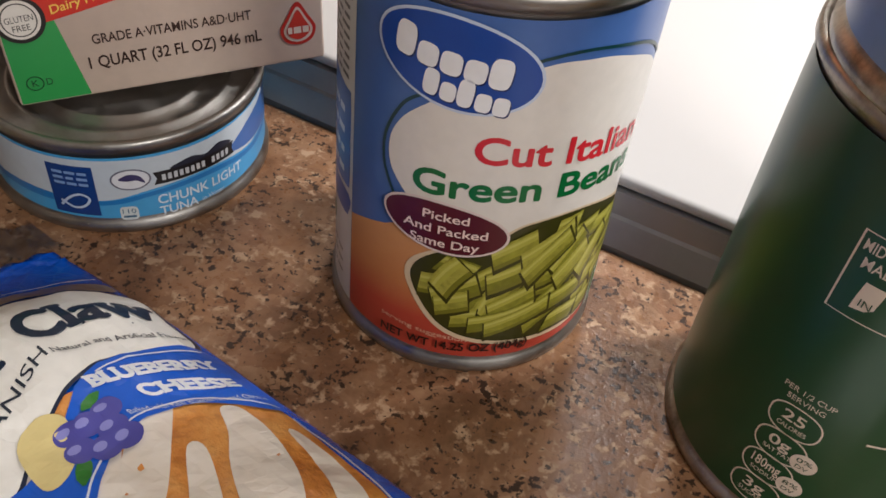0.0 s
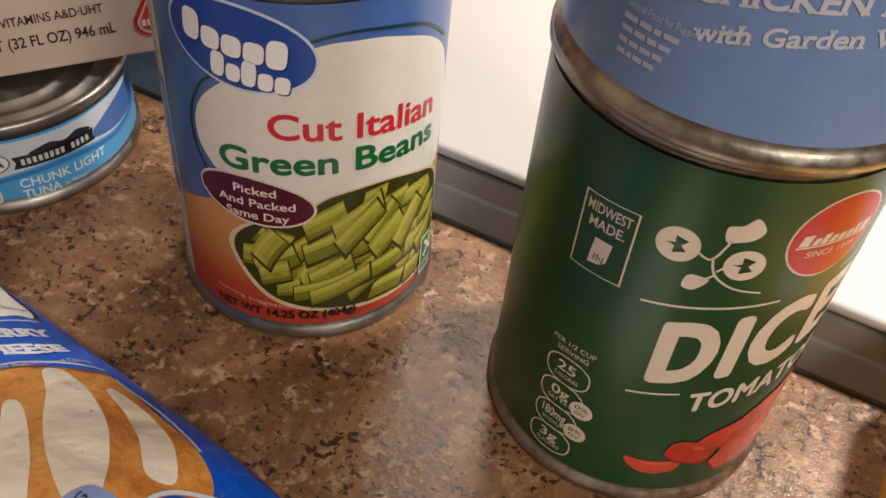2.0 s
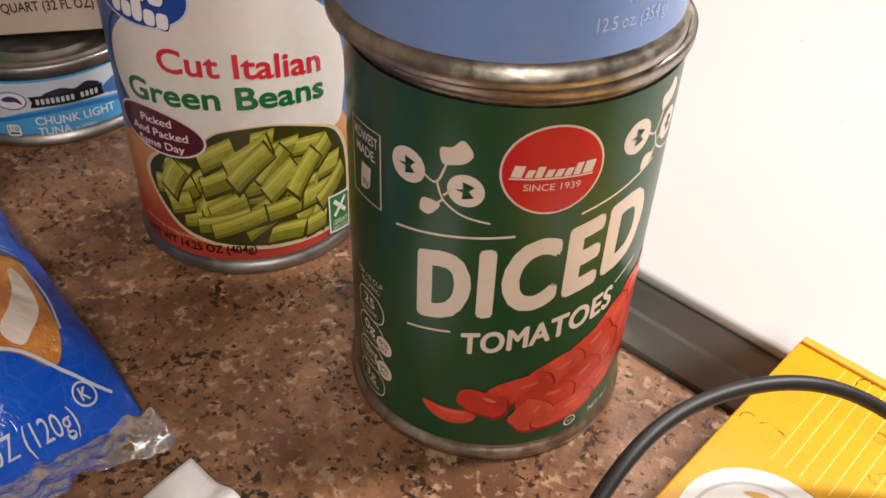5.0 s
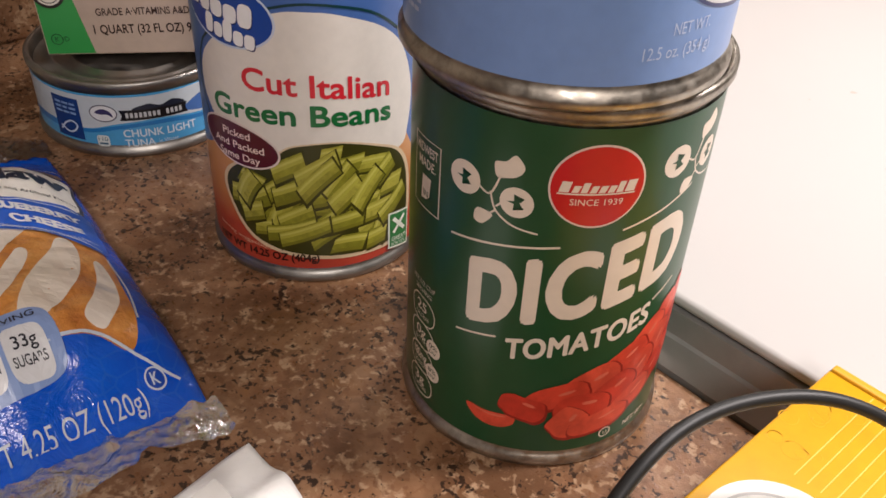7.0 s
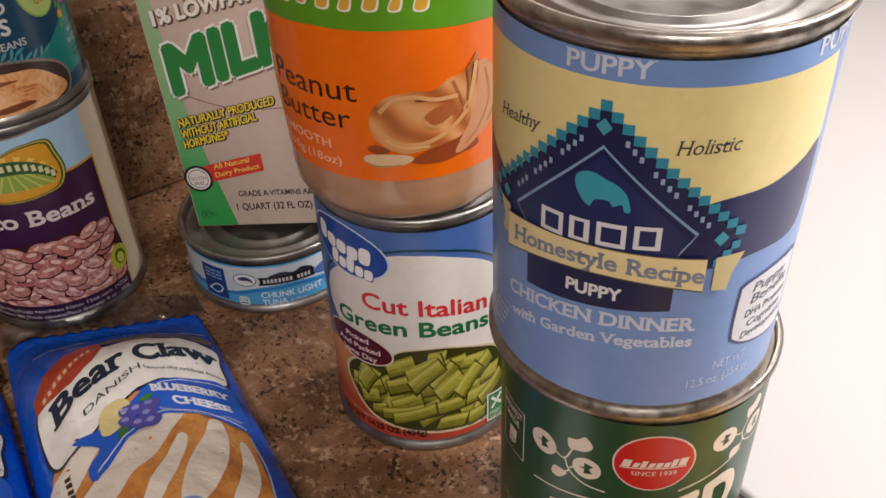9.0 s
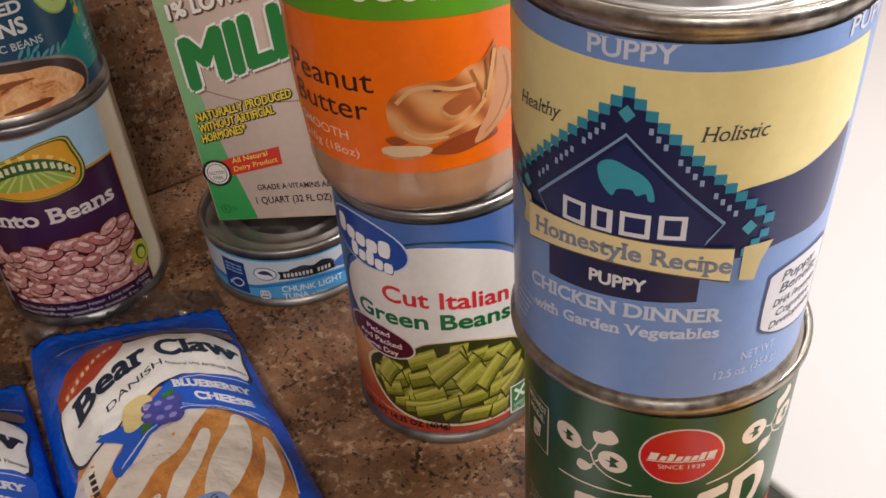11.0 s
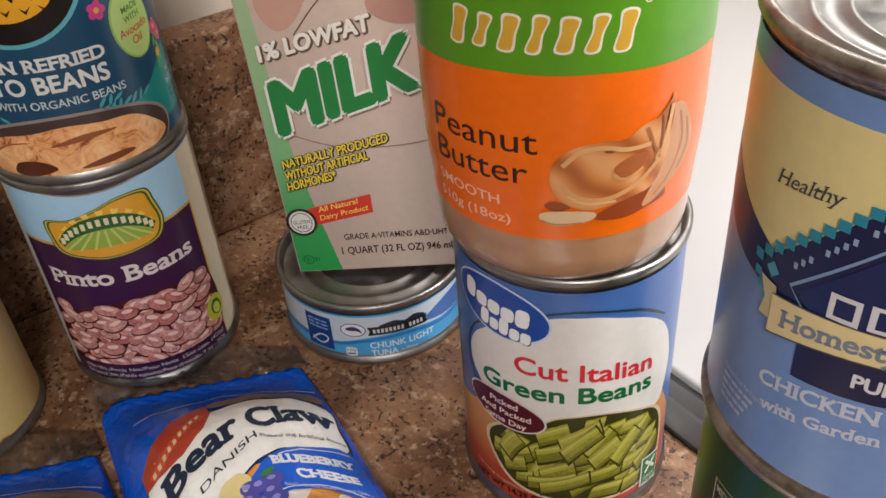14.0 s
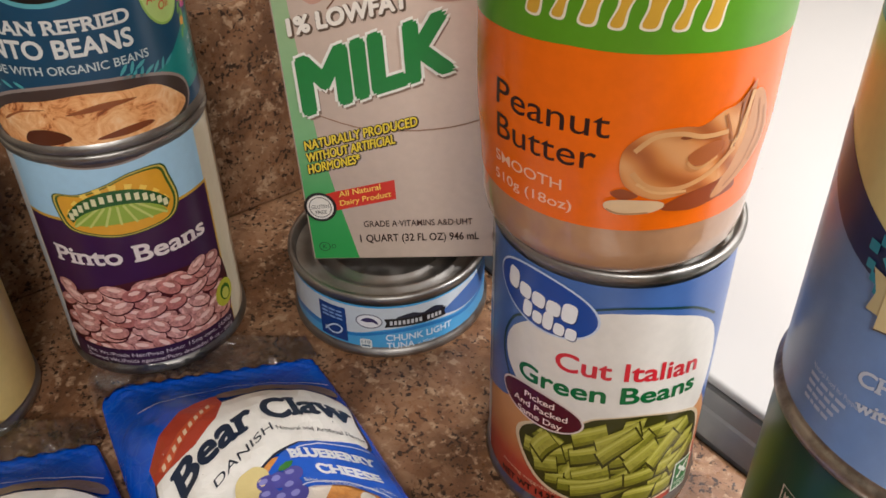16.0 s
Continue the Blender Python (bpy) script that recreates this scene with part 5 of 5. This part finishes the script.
def pastry_bag(name, m, label):
    bag = thing(name, m, label, "pastry bag", "pastry bags")

    def skin(a, b):
        u = 1.5 + 86 * a
        u += edge_in(b) * (1 - 2 * a)
        return bag_place(u, 0.5 + (bag_top(u) - 0.5) * b, 0)
    bm = grid_bm(60, 110, skin)
    rim = [e for e in bm.edges if e.is_boundary]
    low = bmesh.ops.extrude_edge_only(bm, edges=rim)["geom"]
    for v in low:
        if isinstance(v, bmesh.types.BMVert):
            v.co.z = 0.0004
    part("wrapper", bm, BLUE_FILM, bag, "glossy blue film")

    def seal(sign):
        def f(a, b):
            u = 0.5 + 88 * a
            v = (1.5 - 15 * b) if sign < 0 else (bag_top(u) - 1.5 + 15 * b)
            w = noise.noise(Vector((u / 6, v / 9, 8.0 + sign)))
            q = noise.noise(Vector((u / 3.2, v / 5, 3.0 + sign)))
            return Vector((u / 1000, v / 1000 + 0.0022 * w, 0.0022 + 0.003 * abs(w) + 0.0022 * abs(q) + 0.005 * b * (0.5 + 0.5 * math.sin(u / 8))))
        return f
    part("bottom_seal", grid_bm(70, 14, seal(-1)), FILM, bag, "crinkled clear film end")
    part("top_seal", grid_bm(70, 14, seal(1)), FILM, bag, "crinkled clear film end")
    s = Sheet(bag, bag_place, 3.0, 3.0, 0.00012)
    window = smooth_pts([(11, 80), (22, 90), (40, 96), (60, 92), (78, 70), (79, 44), (77, 27), (72, 20), (64, 25), (50, 26), (36, 21), (20, 16), (10, 14), (7, 34), (8, 60)])
    s.fill("window", window, PASTRY, 1, "clear window over a golden iced pastry")
    r2 = random.Random(11)
    strokes = (((9, 64, 5), (16, 72, 6), (24, 78, 5), (34, 87, 3), (42, 93, 2)),
               ((9, 44, 3), (17, 52, 6), (27, 61, 5), (38, 73, 4), (48, 85, 5), (57, 91, 3)),
               ((24, 50, 2), (33, 59, 4), (41, 64, 5.5), (50, 74, 5), (60, 84, 6), (66, 87, 4)),
               ((36, 38, 2), (44, 48, 4), (50, 56, 3), (57, 66, 2)),
               ((50, 33, 3), (57, 42, 6), (63, 52, 7), (68, 62, 5), (70, 70, 2)),
               ((9, 26, 4), (18, 34, 5), (28, 40, 3), (34, 46, 1.5)),
               ((66, 28, 3), (72, 36, 4), (75, 46, 3), (76, 56, 1.5)))
    for k, stroke in enumerate(strokes):
        left = [(x - w * r2.uniform(0.6, 0.9), y + w * r2.uniform(0.45, 0.8)) for x, y, w in stroke]
        right = [(min(77, x + w * r2.uniform(0.6, 0.9)), y - w * r2.uniform(0.45, 0.8)) for x, y, w in stroke]
        s.blob("icing", left + right[::-1], ICING, 2 + 0.1 * k, "white icing")
    s.line("window_edge", smooth_pts([(9, 14), (20, 16), (36, 21), (50, 26), (64, 25.5), (73, 19), (82, 11)], False), 0.9, (206, 216, 232), 4)
    s.line("window_edge", smooth_pts([(79.5, 60), (80, 44), (78, 29)], False), 0.6, (190, 204, 228), 4)
    s.blob("white_panel", [(10, 112), (14, 121), (25, 130), (45, 135), (66, 134), (83.5, 122), (83, 106), (81, 92), (66, 96), (54, 98), (40, 92), (26, 83), (12, 80), (9, 96)], (28, 40, 66), 4)
    s.blob("white_panel", [(10.8, 112), (14.8, 120), (25.4, 129), (45, 134), (65.6, 133), (82.6, 121.4), (82, 106), (80, 93), (66, 97), (54, 99), (40, 93), (26, 84.2), (13, 81.2), (10, 96)], (242, 240, 234), 5, "white printed panel")

    def arch(x):
        return 15.5 * (1 - ((x - 55) / 40) ** 2) if x < 55 else 15.5 - 9.5 * ((x - 55) / 27) ** 2
    s.text("Bear", 16, 98.2, 31.6, 11.4, (18, 36, 62), 7, 0, 0.02, bend=arch, halo=0.6, serif=True)
    s.text("Claw", 52.2, 98.2, 29.4, 10.6, (18, 36, 62), 7, 0, 0.02, bend=arch, halo=0.6, serif=True)
    s.text("DANISH", 27.4, 95.4, 25, 3.6, (34, 44, 60), 7, 0.50)
    s.text("Natural and Artificial Flavors", 53.6, 107.6, 28.6, 2.1, (50, 54, 66), 7, -0.42)
    s.fill("logo", [(10.6, 112.6), (10.4, 121), (17, 130), (27, 137.6), (41, 141), (41.4, 132.4), (36.6, 123.6), (26, 116.4)], (176, 62, 38), 7)
    s.line("logo_bar", [(14, 115), (25, 124.6), (38, 133)], 3.6, (198, 84, 44), 8)
    for k in range(9):
        f = k / 8
        x, y = 15 + 21 * f, 115.6 + 16.4 * f
        s.fill("logo_bar", [(x - 0.7, y - 1.2), (x + 0.7, y - 0.4), (x + 0.7, y + 2.0), (x - 0.7, y + 1.2)], (226, 196, 166), 9)
    banner = smooth_pts([(54, 98), (66, 97), (81, 92), (82, 78), (80, 62), (66, 75), (50, 79), (40, 74), (25, 63), (23, 70), (29, 76), (20, 85), (34, 85), (44, 91)], k=3)
    s.fill("banner", banner, (26, 92, 206), 6, "blue banner")
    s.line("banner_edge", smooth_pts([(56, 96.6), (66, 95.4), (80, 90.6)], False), 0.5, (216, 224, 236), 8)
    s.line("banner_edge", smooth_pts([(26, 66), (40, 76), (50, 80.6), (66, 76.6), (79.6, 64)], False), 0.5, (216, 224, 236), 8)
    s.text("BLUEBERRY", 53, 93.4, 26, 3.9, (224, 228, 236), 8, -0.42, 0.02, halo=0.3, serif=True)
    s.text("CHEESE", 59, 84.0, 18.6, 3.9, (224, 228, 236), 8, -0.52, 0.02, halo=0.3, serif=True)
    s.text("Baked with Real Blueberries and Cheese", 53.4, 81.6, 26, 1.8, (206, 216, 232), 8, -0.55)
    s.blob("cheese", [(31, 81), (33, 92), (40, 95.4), (44, 91), (40, 82), (35, 79)], (222, 204, 142), 9)
    for x, y in ((41, 82), (45, 79), (49, 82), (46, 86), (51, 86.6), (42, 87), (49.6, 78)):
        s.oval("blueberry", x, y, 3.3, 3.1, (78, 76, 158), 9.5 + 0.1 * ((x * 7 + y) % 5))
        s.oval("blueberry_shine", x - 0.8, y + 1.0, 1.5, 1.1, (138, 138, 204), 10.4)
    s.fill("leaf_print", pod(38.6, 77.6, 7, 3.4, 50, 0.1, False), (52, 120, 46), 9)
    s.fill("leaf_print", pod(50, 90.6, 6, 2.6, 20, 0.1, False), (52, 120, 46), 9)
    s.blob("nutrition_panel", [(8, 20), (8, 33), (16, 37), (40, 38), (52, 36.6), (55.4, 33), (56, 24), (53, 19), (40, 17), (20, 17)], (138, 164, 216), 5)
    for x, big, small in ((47, "33g", "SUGARS"), (34.6, "490mg", "SODIUM"), (22.2, "19g", "SAT FAT")):
        s.fill("nutrition_box", oval_pts(x, 25.4, 5.6, 6.4, 0, 24, 0.5), (226, 228, 232), 6)
        s.text(big, x - (3.2 if len(big) < 4 else 4.2), 26.2, 6.4 if len(big) < 4 else 8.4, 3.0, (36, 38, 50), 7, 0.02, 0.012)
        s.text(small, x - 4.4, 22.4, 8.8, 2.2, (36, 38, 50), 7, 0.02, 0.01)
    s.text("PER SERVING", 30, 33.4, 22, 2.2, (36, 38, 60), 7, 0.0, 0.01)
    s.text("NET WT 4.25 OZ (120g)", 14, 4.6, 57, 5.4, (206, 216, 230), 3, 0.03, 0.0)
    s.oval("kosher_disc", 75.5, 12.6, 3.0, 3.0, (206, 216, 230), 3)
    s.oval("kosher_disc", 75.5, 12.6, 2.5, 2.5, (20, 72, 176), 4)
    s.text("K", 74.3, 11.2, 2.3, 2.9, (206, 216, 230), 5, 0, 0.02)
    s.line("header_line", smooth_pts([(14, 156), (40, 153), (64, 146), (84, 138)], False), 0.6, (196, 206, 226), 3)
    s.blob("header_window", [(42, 143), (64, 143), (82, 135), (82, 127), (64, 136), (46, 137)], (120, 104, 96), 3)
    for k in range(8):
        s.rect("date_mark", 14.2, 50 + 3.0 * k, 16.4, 52 + 3.0 * k, (50, 40, 36), 5)
    return bag


BAG = pose(-0.0048, 0.0379, 0, 0, 0, 58.8)
first_bag = pastry_bag("pastry_bag", BAG, "blue and white cellophane bag with an iced bear claw danish")
copy_thing(first_bag, BAG @ pose(-0.0835, -0.004, 0, 0, 0, 2.0))


# ---- white paper wrapper at the front ----
def paper_mat():
    m, nt, b = nodes_of("white_wrapper_paper")
    col = mix(nt, noise_tex(nt, 40, 4), (0.70, 0.69, 0.67), (0.80, 0.79, 0.77))
    nt.links.new(col, b.inputs["Base Color"])
    b.inputs["Roughness"].default_value = 0.5
    relief(nt, b, noise_tex(nt, 70, 4, 0.6, distort=1.0), 0.6, 0.002)
    return m


def paper_skin(a, b):
    x, y = -0.005 + 0.052 * a, -0.085 * b
    n = noise.noise(Vector((x * 60, y * 60, 2.0)))
    crease = 0.004 * math.exp(-((a - 0.35) / 0.10) ** 2)
    return Vector((x + 0.012 * b * (a - 0.5), y - 0.008 * a * (1 - b), 0.0018 + 0.012 * math.sin(math.pi * a) ** 0.7 * min(1, b * 1.6) + crease * (1 - b * 0.5) + 0.0016 * n))


wrapper = thing("paper_wrapper", pose(0.0625, 0.1030, 0, 0, 0, -14), "crumpled white paper wrapper lying on the granite worktop", "wrapper")
bm = grid_bm(36, 48, paper_skin)
low = bmesh.ops.extrude_edge_only(bm, edges=[e for e in bm.edges if e.is_boundary])["geom"]
for v in low:
    if isinstance(v, bmesh.types.BMVert):
        v.co.z = 0.0003
part("paper", bm, paper_mat(), wrapper)
part("fold_strip", grid_bm(20, 4, lambda a, b: Vector((0.006 + 0.034 * a, -0.020 - 0.008 * b - 0.006 * a, 0.0152 + 0.003 * math.sin(math.pi * a) - 0.004 * a))), ink((196, 194, 190)), wrapper)


# ---- black cable ----
def cable(name, pts, radius, mat, label):
    cu = bpy.data.curves.new(name, "CURVE")
    cu.dimensions, cu.bevel_depth, cu.bevel_resolution, cu.resolution_u = "3D", radius, 4, 12
    sp = cu.splines.new("NURBS")
    sp.points.add(len(pts) - 1)
    for p, co in zip(sp.points, pts):
        p.co = (*co, 1)
    sp.use_endpoint_u, sp.order_u = True, 4
    return tagged(new(name, cu), label, "cable")


def rubber_mat():
    m, nt, b = nodes_of("black_rubber")
    col = mix(nt, noise_tex(nt, 90, 3), (0.006, 0.006, 0.006), (0.014, 0.014, 0.014))
    nt.links.new(col, b.inputs["Base Color"])
    b.inputs["Roughness"].default_value = 0.5
    return m


lead = cable("charging_cable", [(0.150, 0.010, 0.0016), (0.150, 0.040, 0.004), (0.153, 0.068, 0.045), (0.160, 0.090, 0.061), (0.168, 0.108, 0.062), (0.181, 0.121, 0.062), (0.200, 0.132, 0.060), (0.225, 0.135, 0.045), (0.243, 0.132, 0.034), (0.262, 0.128, 0.034)], 0.0016, None, "thin black charging cable looping over the worktop and box")
lead.data.materials.append(rubber_mat())
